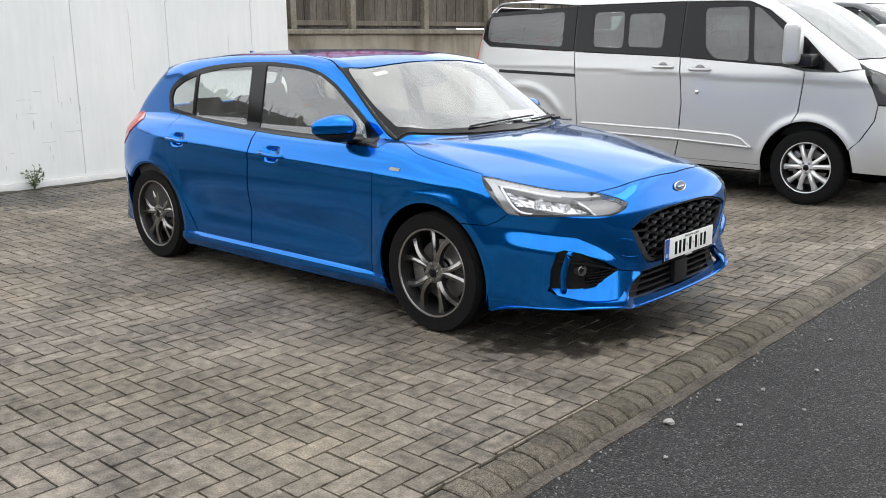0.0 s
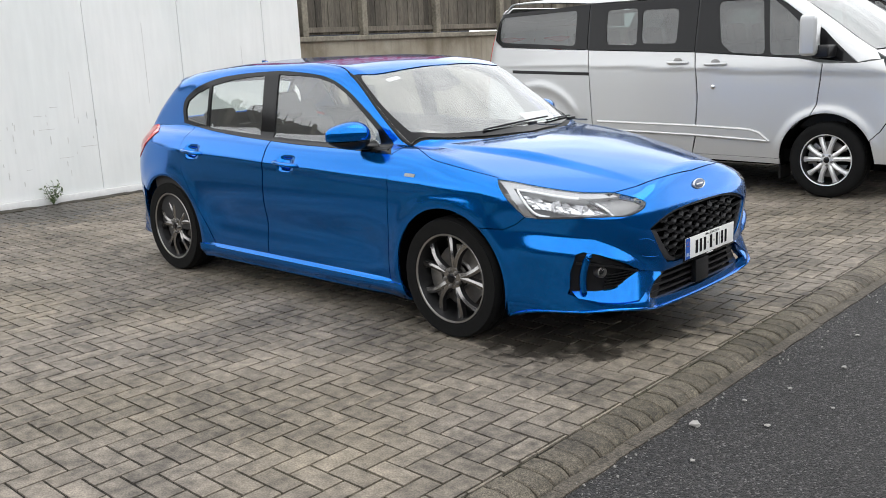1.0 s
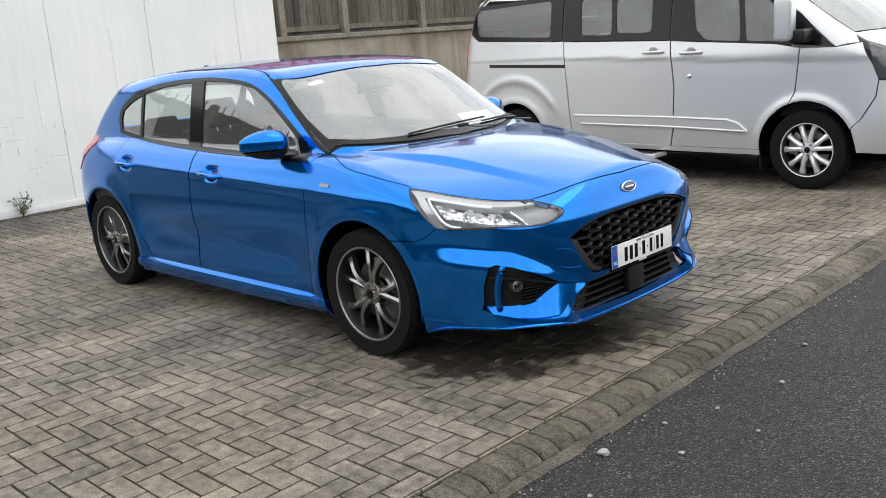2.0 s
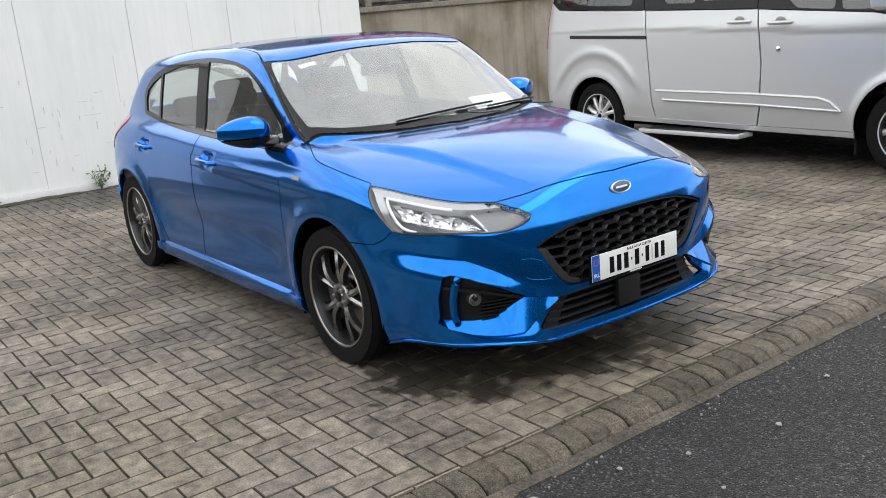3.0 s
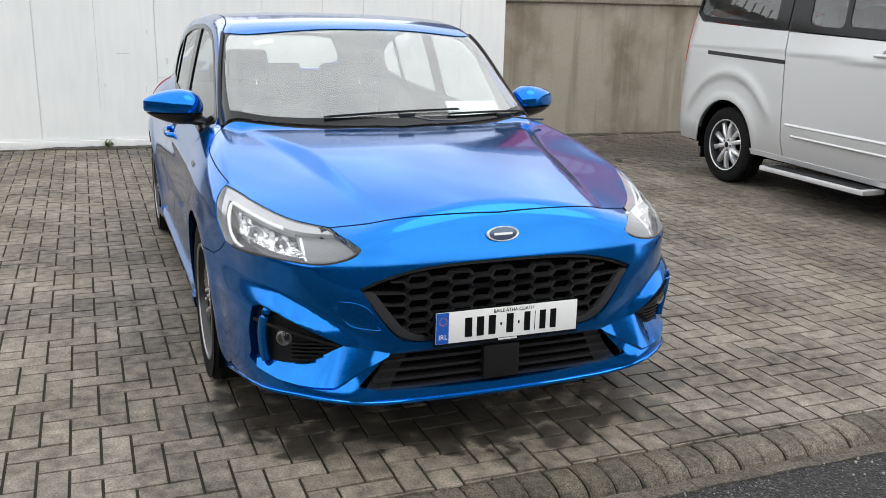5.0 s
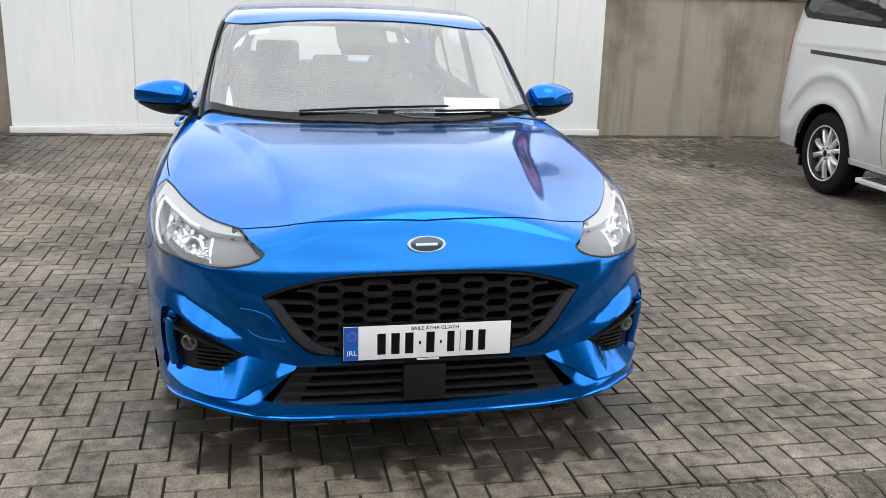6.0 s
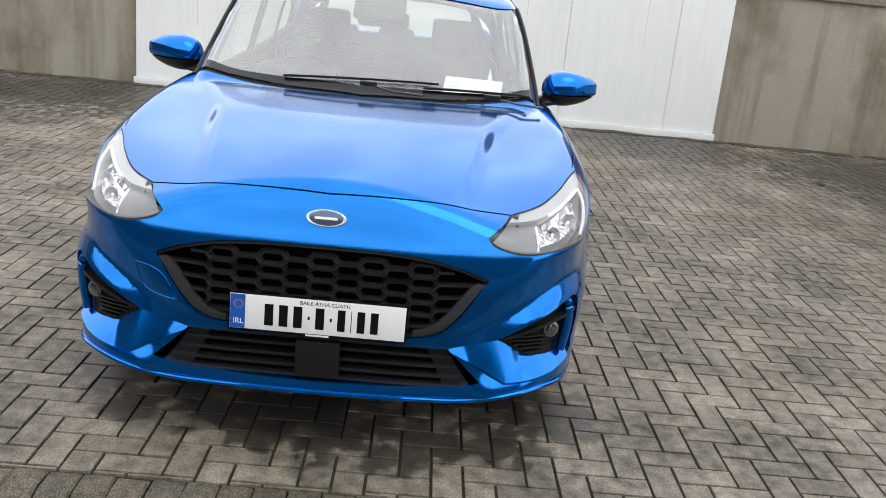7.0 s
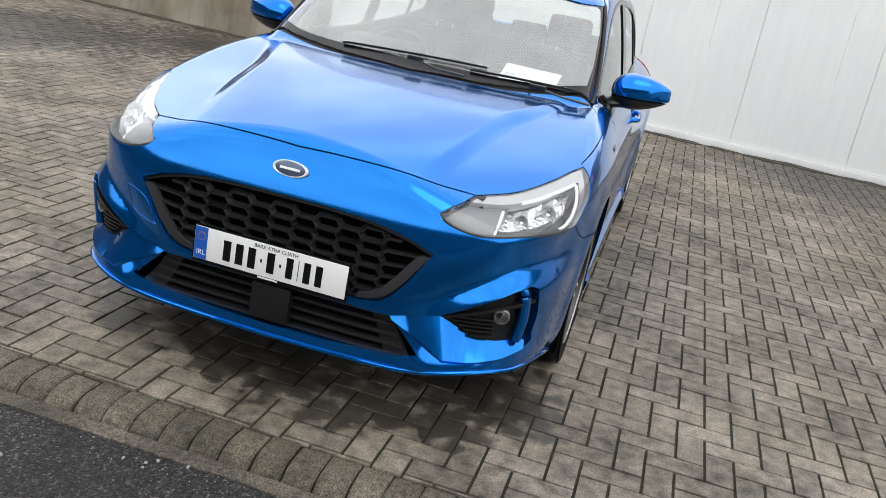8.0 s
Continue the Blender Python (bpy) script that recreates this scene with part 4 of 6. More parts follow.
for s in (1, -1):
    flip = np.array([1, s, 1])
    fog = panel("fog_lamp_surround", [fog_half * flip], NOSE, hatch, car, SATIN, drop=0.030, rim=0, gap=-0.008, step_len=0.03)
    lamp_at = nose_in([(s * 0.738, 0.437)], 0.016)[0]
    spot = Matrix.Translation(lamp_at) @ Vector((0.9, s * 0.35, 0)).to_track_quat("Z", "Y").to_matrix().to_4x4()
    lamp = part("fog_lamp", add_lathe(bmesh.new(), [(0.0, -0.02), (0.014, -0.018), (0.020, 0.0), (0.022, 0.005), (0.026, 0.003), (0.028, -0.03)], 28, spot), STEEL, fog)
    part("lens", add_lathe(bmesh.new(), [(0.0, 0.010), (0.012, 0.008), (0.022, 0.003)], 28, spot), LENS, lamp)
    part("bezel", strip(bmesh.new(), nose_in(spline([(s * 0.815, 0.486), (s * 0.74, 0.474), (s * 0.66, 0.452), (s * 0.60, 0.436), (s * 0.565, 0.427)], n=5), 0.014), 0.010, 0.02), BLACK, fog)
    for k in range(5):
        z = 0.366 + 0.0145 * k
        part("fin", strip(bmesh.new(), nose_in([(y * s, z + 0.006 * (0.7 - y) / 0.1) for y in np.linspace(0.655 - 0.022 * k, 0.718, 6)], 0.020), 0.005, 0.016), BLACK, fog, smooth=False)
    rib = spline([(s * 0.778, 0.536), (s * 0.790, 0.50), (s * 0.794, 0.44), (s * 0.790, 0.385), (s * 0.784, 0.344)], n=6)
    part("side_blade", add_tube(bmesh.new(), nose_in(rib, 0.010), [0.015 + 0.003 * math.sin(math.pi * k / (len(rib) - 1)) ** 0.6 for k in range(len(rib))], 12), BLUE, fog, "blue upright blade")
for s in (1, -1):
    top = densify_open([(0.815, 0.345), (0.74, 0.346), (0.68, 0.354), (0.645, 0.364), (0.548, 0.425), (0.400, 0.391)], s)
    sunk = np.interp(np.arange(len(top)), np.arange(6) * 5, [0.020, 0.025, 0.027, 0.027, 0.020, 0.003])
    flush = on_nose(top)
    upper = flush - normals_of(flush, hatch) * sunk[:, None]
    edge = densify_open(FACET_LOW, s)
    lower = nose_in(edge, -0.008)
    under = nose_in(edge - np.array([0, 0.012]), 0.006)
    rows = [lower * (1 - f) + upper * f for f in (1.0, 0.66, 0.33, 0.0)] + [under]
    bm = bmesh.new()
    grid = [[bm.verts.new(tuple(p)) for p in row] for row in rows]
    for a, b in zip(grid, grid[1:]):
        for i in range(len(a) - 1):
            f = (a[i], b[i], b[i + 1], a[i + 1])
            bm.faces.new(f if s < 0 else f[::-1])
    part("lower_facet", bm, BLUE, bumper)
tow_line = nose_in(spline([(-0.566, 0.580), (-0.524, 0.577), (-0.483, 0.560), (-0.459, 0.530), (-0.446, 0.491), (-0.436, 0.479), (-0.493, 0.483), (-0.535, 0.498), (-0.556, 0.535), (-0.566, 0.580)], n=4), -0.0002)
part("tow_eye_cover", add_tube(bmesh.new(), tow_line, 0.0012, 6), BLUE, bumper)
lip_path = chain(on_nose([(0.0, 0.212), (0.3, 0.216), (0.46, 0.222), (0.58, 0.246), (0.70, 0.258), (0.79, 0.25)]), on_side([(0.55, 0.232), (0.42, 0.20), (0.38, 0.186)]))
lip_path = lip_path + normals_of(lip_path, hatch) * np.array([1, 1, 0]) * 0.002
lip_all = np.concatenate([lip_path[::-1] * np.array([1, -1, 1]), lip_path[1:]])
part("lower_lip", add_tube(bmesh.new(), spline(lip_all.tolist(), n=4), 0.007, 10), BLUE, bumper)

# headlights
lamp_loop = chain(lamp_top[::-1], lamp_tip, lamp_low, lamp_out)
LAMP_GREY = material("lamp_pale_silver", (0.38, 0.38, 0.385), 0.35, 0.4)
BEZEL = material("lamp_bezel_grey", (0.45, 0.45, 0.46), 0.3, 0.6)
LAMP_SMOKE = material("lamp_smoke_grey", (0.15, 0.15, 0.155), 0.35, 0.0)
LAMP_DARK = material("lamp_dark_bezel", (0.05, 0.05, 0.053), 0.35, 0.0)


def along(line, t):
    """Places along a line at shares t of its length."""
    line = np.asarray(line, float)
    run = np.concatenate([[0], np.cumsum(np.linalg.norm(np.diff(line, axis=0), axis=1))])
    return np.stack([np.interp(np.asarray(t) * run[-1], run, line[:, k]) for k in range(3)], -1)


def lamp_at_share(t, w, drop):
    """A place in the lamp: t from the outer end to the tip, w from the lower edge to the upper."""
    t, w, drop = np.broadcast_arrays(np.asarray(t, float), w, drop)
    hi, lo = along(lamp_top[::-1], t), along(lamp_low[::-1], t)
    p = lo + (hi - lo) * w[..., None]
    for _ in range(5):
        p = p - normals_of(p, hatch) * hatch(p)[:, None]
    return p - normals_of(p, hatch) * drop[:, None]


def lamp_sheet(bm, t0, t1, w0, w1, drops, s, n=14, m=3):
    """A curved sheet in the lamp; drops: depth at the lower and at the upper side."""
    rows = []
    for j in range(m + 1):
        f = j / m
        t = np.linspace(t0, t1, n + 1)
        p = lamp_at_share(t, w0 + (w1 - w0) * f, drops[0] + (drops[1] - drops[0]) * f) * np.array([1, s, 1])
        rows.append([bm.verts.new(tuple(q)) for q in p])
    for a, b in zip(rows, rows[1:]):
        for i in range(n):
            f = (a[i], a[i + 1], b[i + 1], b[i])
            bm.faces.new(f if s < 0 else f[::-1])
    return bm


lamp_random = random.Random(5)
for s in (1, -1):
    head = panel("headlight", [lamp_loop], NOSE, hatch, car, BEZEL, s, drop=0.075, rim=0, step_len=0.04)
    pane = panel("lens", [lamp_loop], NOSE, hatch, head, LENS, s, drop=0.001, rim=0, gap=0.001, step_len=0.03)
    pane.visible_shadow = False
    wallbm = bmesh.new()
    nl = normals_of(lamp_loop, hatch)
    ring_a = [wallbm.verts.new(tuple((p - n * 0.003) * np.array([1, s, 1]))) for p, n in zip(lamp_loop, nl)]
    ring_b = [wallbm.verts.new(tuple((p - n * 0.08) * np.array([1, s, 1]))) for p, n in zip(lamp_loop, nl)]
    for k in range(len(ring_a)):
        wallbm.faces.new((ring_a[k], ring_a[(k + 1) % len(ring_a)], ring_b[(k + 1) % len(ring_b)], ring_b[k]))
    part("housing", wallbm, BEZEL, head)
    band = lamp_sheet(bmesh.new(), 0.01, 0.97, 0.74, 0.985, (0.012, 0.008), s)
    lamp_sheet(band, 0.01, 0.97, 0.735, 0.74, (0.045, 0.012), s)
    part("top_band", band, LAMP_GREY, head, "pale silver strip along the lamp's upper edge")
    side = lamp_sheet(bmesh.new(), 0.01, 0.075, 0.03, 0.80, (0.010, 0.010), s, 3, 8)
    lamp_sheet(side, 0.075, 0.08, 0.03, 0.80, (0.012, 0.012), s, 1, 8)
    part("outer_band", side, BEZEL, head)
    hook = np.concatenate([lamp_at_share(np.linspace(0.62, 0.14, 14), 0.715, 0.012), lamp_at_share([0.115, 0.10, 0.098, 0.10, 0.115, 0.15, 0.20], [0.72, 0.64, 0.45, 0.25, 0.12, 0.055, 0.035], 0.014)]) * np.array([1, s, 1])
    part("light_guide", add_tube(bmesh.new(), spline(hook.tolist(), n=3), 0.0062, 8), LAMP_WHITE, head, "white daytime light strip")
    part("reflector_field", lamp_sheet(bmesh.new(), 0.11, 0.70, 0.22, 0.74, (0.044, 0.062), s, 12, 6), FACETS, head, "bright faceted reflector")
    part("lamp_floor", lamp_sheet(bmesh.new(), 0.09, 0.72, 0.02, 0.24, (0.014, 0.048), s, 12, 2), LAMP_DARK, head, "dark grey floor of the lamp")
    cells = bmesh.new()
    for i in range(9):
        for j in range(4):
            ta, tb, wa, wb = 0.14 + 0.055 * i, 0.14 + 0.055 * i + 0.052, 0.24 + 0.12 * j, 0.24 + 0.12 * j + 0.115
            d = [0.040 + 0.014 * lamp_random.random() for _ in range(4)]
            q = lamp_at_share([ta, tb, tb, ta], [wa, wa, wb, wb], d) * np.array([1, s, 1])
            if lamp_random.random() < 0.8:
                cells.faces.new([cells.verts.new(tuple(v)) for v in q])
    part("reflector_cells", cells, LAMP_SILVER, head, "cut reflector facets", smooth=False)
    for t, w, r in ((0.34, 0.40, 0.030), (0.56, 0.40, 0.026)):
        c = lamp_at_share([t], [w], [0.046])[0] * np.array([1, s, 1])
        aim = Matrix.Translation(c) @ Vector((1, s * 0.12, 0.05)).to_track_quat("Z", "Y").to_matrix().to_4x4() @ Matrix.Diagonal((0.9, 1.2, 1, 1))
        bowl = part("reflector", add_lathe(bmesh.new(), [(0.004, -0.030), (r * 0.45, -0.024), (r * 0.8, -0.006), (r, 0.016), (r * 1.08, 0.016)], 10, aim), LAMP_SILVER, head, "faceted silver reflector", smooth=False)
        part("bulb_shield", add_lathe(bmesh.new(), [(0.0, 0.012), (0.008, 0.008), (0.010, -0.02)], 14, aim), CHROME, bowl)
    div = lamp_at_share([0.70, 0.715, 0.73], [0.06, 0.34, 0.62], 0.026) * np.array([1, s, 1])
    part("divider", add_tube(bmesh.new(), div, 0.005, 8), LAMP_WHITE, head)
    corner = lamp_sheet(bmesh.new(), 0.70, 0.97, 0.02, 0.745, (0.022, 0.030), s, 6, 4)
    part("inner_bezel", corner, LAMP_SMOKE, head, "smoke grey inner corner")
    rim_low = lamp_at_share(np.linspace(0.10, 0.97, 16), 0.02, 0.010) * np.array([1, s, 1])
    part("lower_rim", strip(bmesh.new(), rim_low, 0.008, 0.02), LAMP_DARK, head)

# side glass, its black surround, and the doors' fittings
GLASSES = [
    [(-2.630, 1.072), (-2.655, 1.140), (-2.635, 1.200), (-2.53, 1.252), (-2.372, 1.298), (-2.355, 1.040)],
    [(-2.340, 1.306), (-2.10, 1.346), (-1.90, 1.362), (-1.750, 1.369), (-1.715, 0.998), (-2.0, 1.010), (-2.322, 1.030)],
    [(-1.605, 1.375), (-1.40, 1.366), (-1.25, 1.355), (-1.07, 1.320), (-0.93, 1.255), (-0.80, 1.168), (-0.64, 1.055), (-0.605, 0.985), (-0.75, 0.969), (-1.2, 0.976), (-1.575, 0.988)],
]
for s in (1, -1):
    loops = [densify(np.array(g, float), 0.03) for g in GLASSES]
    dlo = chain(on_side(spline(DLO_LOW, n=8)), dlo_top)
    panel("window_surround", [dlo] + [on_side(g) for g in loops], SIDE, hatch, car, GLOSSBLACK, s, drop=-0.001, rim=0.012, gap=0.0, step_len=0.03, label="black window surround and door pillar")
    for k, g in enumerate(loops):
        panel("side_window", [on_side(g)], SIDE, hatch, car, TINTED, s, drop=0.006, rim=0, gap=-0.002, step_len=0.06)
    for hx, hz, owner in ((-1.335, 0.85, "front"), (-2.375, 0.874, "rear")):
        y = float(on_side([(hx + 0.12, hz)])[0][1])
        door = [o for o in car.children if o.name.startswith(owner + "_door")][0 if s == 1 else -1]
        bar = [(hx - 0.105, s * (y - 0.004), hz + 0.004), (hx - 0.085, s * (y + 0.022), hz + 0.003), (hx - 0.03, s * (y + 0.030), hz), (hx + 0.04, s * (y + 0.030), hz - 0.003), (hx + 0.095, s * (y + 0.022), hz - 0.006), (hx + 0.112, s * (y - 0.004), hz - 0.008)]
        part("door_handle", add_tube(bmesh.new(), spline(bar, n=4), 0.014, 10, 0.95), BLUE, door)
    ledge = on_side(spline([(-0.50, 0.950), (-0.9, 0.957), (-1.54, 0.972), (-2.1, 1.000), (-2.52, 1.035), (-2.66, 1.055)], n=5)) - np.array([0, 0.034, 0])
    part("belt_trim", add_tube(bmesh.new(), ledge * np.array([1, s, 1]), 0.024, 8), DASH, car)
    tag = on_side([(-0.30, 0.842), (-0.225, 0.840), (-0.222, 0.856), (-0.296, 0.858)])
    panel("wing_badge", [tag], SIDE, hatch, car, STEEL, s, drop=-0.003, rim=0.004, gap=0, step_len=0.03)
    # mirror
    mir = bmesh.new()
    low = bmesh.new()
    for target, z0, z1 in ((mir, -0.028, 1.0), (low, -1.0, -0.034)):
        bmesh.ops.create_uvsphere(target, u_segments=36, v_segments=24, radius=1.0)
        for v in target.verts:
            x, y, z = v.co
            x, y, z = (math.copysign(abs(c) ** 0.88, c) for c in (x, y, z))
            k = 1 - 0.58 * ((y + 1) / 2) ** 1.5
            v.co = Vector((0.085 * x * k if x > 0 else 0.055 * x * k, 0.108 * y, 0.080 * z * k + (0.010 if z > 0 else -0.002) * (y + 1) - 0.012))
        bmesh.ops.bisect_plane(target, geom=target.verts[:] + target.edges[:] + target.faces[:], plane_co=(0, 0, z0 if z0 > -1 else z1), plane_no=(0, 0, 1), clear_inner=z0 > -1, clear_outer=z0 <= -1)
        bmesh.ops.transform(target, matrix=pose(-0.705, s * 0.912, 1.052, 0, 0, s * 14) @ Matrix.Diagonal((1.2, s * 1.24, 1.1, 1)), verts=target.verts)
        if s < 0:
            bmesh.ops.reverse_faces(target, faces=target.faces)
    mirror = part("door_mirror", mir, BLUE, car, "blue door mirror with a black lower shell")
    part("lower_shell", low, BLACK, mirror)
    part("mirror_foot", add_tube(bmesh.new(), spline([(-0.71, s * 0.88, 0.998), (-0.69, s * 0.83, 0.985), (-0.655, s * 0.755, 0.975)], n=4), [0.06] * 4 + [0.055] * 4 + [0.065], 14, 0.45), BLACK, mirror)
    part("mirror_glass", add_lathe(bmesh.new(), [(0.0, 0.0), (1.0, 0.0)], 24, pose(-0.775, s * 0.915, 1.045, 0, -90, s * 14) @ Matrix.Diagonal((0.055, 0.085, 1, 1))), CHROME, mirror)
    # inner side of the body, seen through the glass
    card = on_side([(-0.50, 0.955), (-1.5, 0.975), (-2.1, 1.005), (-2.62, 1.05), (-2.9, 1.05), (-2.9, 0.3), (-0.50, 0.3)])
    panel("door_lining", [card], SIDE, hatch, car, DASH, s, drop=0.028, rim=0, step_len=0.10)
    pillar = chain(on_side([(-0.62, 0.99)]), dlo_top[::-1], on_top([(-2.9, 0.50), (-1.6, 0.545), (-1.15, 0.575), (-1.0, 0.615)]))
    panel("pillar_lining", [pillar], FLANK, hatch, car, HEADLINER, s, drop=0.03, rim=0, gap=0.012, step_len=0.06)

# roof lining, antenna, rear end
panel("roof_lining", [both(on_top([(-0.87, 0.0), (-0.93, 0.54), (-1.6, 0.55), (-2.9, 0.5), (-2.97, 0.0)]))], TOP, hatch, car, HEADLINER, drop=0.03, rim=0, step_len=0.12)
fin = bmesh.new()
add_prism(fin, [(0.0, 0.0), (0.13, 0.0), (0.05, 0.035), (0.01, 0.05), (-0.01, 0.05)], -0.012, 0.012, pose(-2.66, 0, 1.405, 90, 0, 0))
part("aerial_fin", fin, BLUE, car)
REAR = Way("rear", -2.0)
rear_glass = [(-0.56, 1.05), (0.56, 1.05), (0.52, 1.20), (0.47, 1.315), (-0.47, 1.315), (-0.52, 1.20)]
on_rear = lambda q: REAR.onto(np.array(q, float), hatch)
panel("tailgate", [on_rear([(-0.66, 0.62), (0.66, 0.62), (0.70, 0.9), (0.60, 1.15), (0.50, 1.345), (-0.50, 1.345), (-0.60, 1.15), (-0.70, 0.9)]), on_rear(rear_glass)], REAR, hatch, car, BLUE)
panel("tailgate_lining", [on_rear([(-0.66, 0.64), (0.66, 0.64), (0.68, 0.9), (0.58, 1.15), (0.48, 1.335), (-0.48, 1.335), (-0.58, 1.15), (-0.68, 0.9)]), on_rear(rear_glass)], REAR, hatch, car, DASH, drop=0.022, rim=0, step_len=0.1)
panel("rear_window", [on_rear(rear_glass)], REAR, hatch, car, TINTED, drop=0.004, rim=0, step_len=0.08)
panel("rear_bumper", [on_rear([(-0.84, 0.2), (0.84, 0.2), (0.85, 0.6), (0.66, 0.615), (-0.66, 0.615), (-0.85, 0.6)])], REAR, hatch, car, BLUE)
for s in (1, -1):
    rb = on_side([(-3.10, 0.60), (-3.2, 0.615), (-3.30, 0.615), (-3.30, 0.2), (-3.0, 0.18), (-3.045, 0.30), (-3.068, 0.42), (-3.06, 0.5)])
    panel("bumper_corner", [rb], SIDE, hatch, car, BLUE, s)
    panel("tail_light", [on_side([(-2.93, 0.985), (-3.05, 1.03), (-3.24, 0.99), (-3.28, 0.80), (-3.16, 0.79), (-3.05, 0.87)])], SIDE, hatch, car, RED, s, drop=-0.004, rim=0.02)
    panel("rear_corner", [on_side([(-3.18, 0.9), (-3.12, 1.05), (-3.1, 1.15), (-3.2, 1.1), (-3.27, 0.98), (-3.30, 0.80), (-3.32, 0.62), (-3.2, 0.62)])], SIDE, hatch, car, BLUE, s, gap=0)
part("roof_spoiler", add_prism(bmesh.new(), [(-2.93, 1.362), (-3.03, 1.335), (-3.03, 1.32), (-2.95, 1.32)], -0.50, 0.50, pose(0, 0, 0, 90, 0, 0)), BLUE, car)

# black base of the windscreen, wipers, stickers
def glass_at(pts, out):
    p = on_top(pts)
    return p + normals_of(p, hatch) * out


inner = both(chain(on_top(spline([(-0.165, 0.0), (-0.205, 0.3), (-0.285, 0.53), (-0.39, 0.68), (-0.44, 0.700)], n=5)), on_top(spline([(-0.44, 0.700), (-0.60, 0.690), (-0.78, 0.660), (-0.875, 0.625), (-0.845, 0.56), (-0.798, 0.38)], n=5)), on_top([(-0.772, 0.16), (-0.765, 0.08), (-0.765, 0.0)])))
panel("screen_border", [screen_loop, inner], TOP, hatch, car, GLOSSBLACK, drop=0.0025, rim=0, gap=0.002, step_len=0.025, label="black printed windscreen border")
for s in (1, -1):
    run = on_top(spline([(-0.372, 0.739), (-0.50, 0.7305), (-0.70, 0.698), (-0.90, 0.654), (-0.945, 0.645)], n=8))
    run = (run + normals_of(run, hatch) * 0.001) * np.array([1, s, 1])
    part("pillar_trim", add_tube(bmesh.new(), run, 0.0085, 8), SATIN, car, "black trim between windscreen and pillar")
panel("cowl", [both(chain(on_top(spline([(-0.08, 0.0), (-0.137, 0.35), (-0.27, 0.61), (-0.36, 0.737)], n=6)), on_top(spline([(-0.385, 0.74), (-0.275, 0.56), (-0.17, 0.3), (-0.125, 0.0)], n=6))))], TOP, hatch, car, SATIN, drop=0.012, rim=0, gap=-0.004, step_len=0.03)
for ys, pivot in ((np.linspace(-0.33, 0.30, 12), 0.02), (np.linspace(0.24, 0.69, 10), 0.52)):
    base = -0.175 - 0.29 * ys**2 - 0.03 * (ys - ys[0]) / (ys[-1] - ys[0])
    blade = glass_at(np.stack([base, ys], 1), 0.008)
    wiper = part("wiper", strip(bmesh.new(), blade, 0.009, 0.012), BLACK, car, "black windscreen wiper")
    arm = glass_at([(-0.085 - 0.29 * (pivot + 0.22) ** 2, pivot + 0.22), (-0.10 - 0.29 * (pivot + 0.1) ** 2, pivot + 0.1), (-0.145 - 0.29 * pivot**2, pivot)], 0.028)
    part("wiper_arm", add_tube(bmesh.new(), arm, [0.010, 0.008, 0.006], 8, 0.6), BLACK, wiper)
    part("clip", box((-0.012, -0.035, -0.008), (0.012, 0.035, 0.012), 0.004, 2, Matrix.Translation(arm[2])), BLACK, wiper)
for name, mat, pts, d in (("tax_sticker", PAPER, [(-0.775, -0.53), (-0.765, -0.44), (-0.735, -0.44), (-0.745, -0.53)], 0.010),):
    panel(name, [on_top(pts)], TOP, hatch, car, mat, drop=d, rim=0, gap=0, step_len=0.05)

# cabin
def seat(m, parent, wide=0.5):
    bm = bmesh.new()
    add_box(bm, (-0.25, -wide / 2, 0.0), (0.28, wide / 2, 0.17), 0.05, 3)
    ob = part("seat", bm, CLOTH, parent, "charcoal cloth seat")
    ob.matrix_local = m
    back = bmesh.new()
    add_box(back, (-0.07, -wide / 2, 0.0), (0.07, wide / 2, 0.62), 0.05, 3)
    for v in back.verts:
        if v.co.z > 0.3:
            v.co.y *= 1 - 0.35 * (v.co.z - 0.3) / 0.32
    bmesh.ops.transform(back, matrix=pose(-0.24, 0, 0.08, 0, -18, 0), verts=back.verts)
    part("backrest", back, CLOTH, ob)
    rest = bmesh.new()
    add_box(rest, (-0.05, -0.125, 0.66), (0.04, 0.125, 0.84), 0.035, 3)
    bmesh.ops.transform(rest, matrix=pose(-0.24, 0, 0.08, 0, -18, 0), verts=rest.verts)
    part("headrest", rest, CLOTH, ob)
    for y in (-0.05, 0.05):
        part("headrest_post", add_tube(bmesh.new(), [pose(-0.24, 0, 0.08, 0, -18, 0) @ Vector((0, y, 0.6)), pose(-0.24, 0, 0.08, 0, -18, 0) @ Vector((0, y, 0.7))], 0.006), CHROME, ob)
    return ob


for y in (-0.37, 0.37):
    seat(pose(-1.50, y, 0.36), car)
bench = part("rear_bench", box((-2.5, -0.62, 0.36), (-2.0, 0.62, 0.54), 0.06, 3), CLOTH, car, "charcoal cloth rear bench")
part("rear_backrest", box((-0.07, -0.62, 0), (0.07, 0.62, 0.52), 0.05, 3, pose(-2.5, 0, 0.5, 0, -22, 0)), CLOTH, bench)
for y in (-0.38, 0.0, 0.38):
    part("rear_headrest", box((-0.05, -0.12, 0.50), (0.04, 0.12, 0.66), 0.03, 3, pose(-2.5, y, 0.5, 0, -22, 0)), CLOTH, bench)
dash = bmesh.new()
add_prism(dash, [(-0.98, 0.45), (-0.98, 0.78), (-0.90, 0.93), (-0.78, 0.955), (-0.5, 0.945), (-0.30, 0.93), (-0.30, 0.45)], -0.70, 0.70, pose(0, 0, 0, 90, 0, 0))
bmesh.ops.bevel(dash, geom=dash.edges[:], offset=0.02, segments=2, affect="EDGES")
dashboard = part("dashboard", dash, DASH, car, "dark grained dashboard")
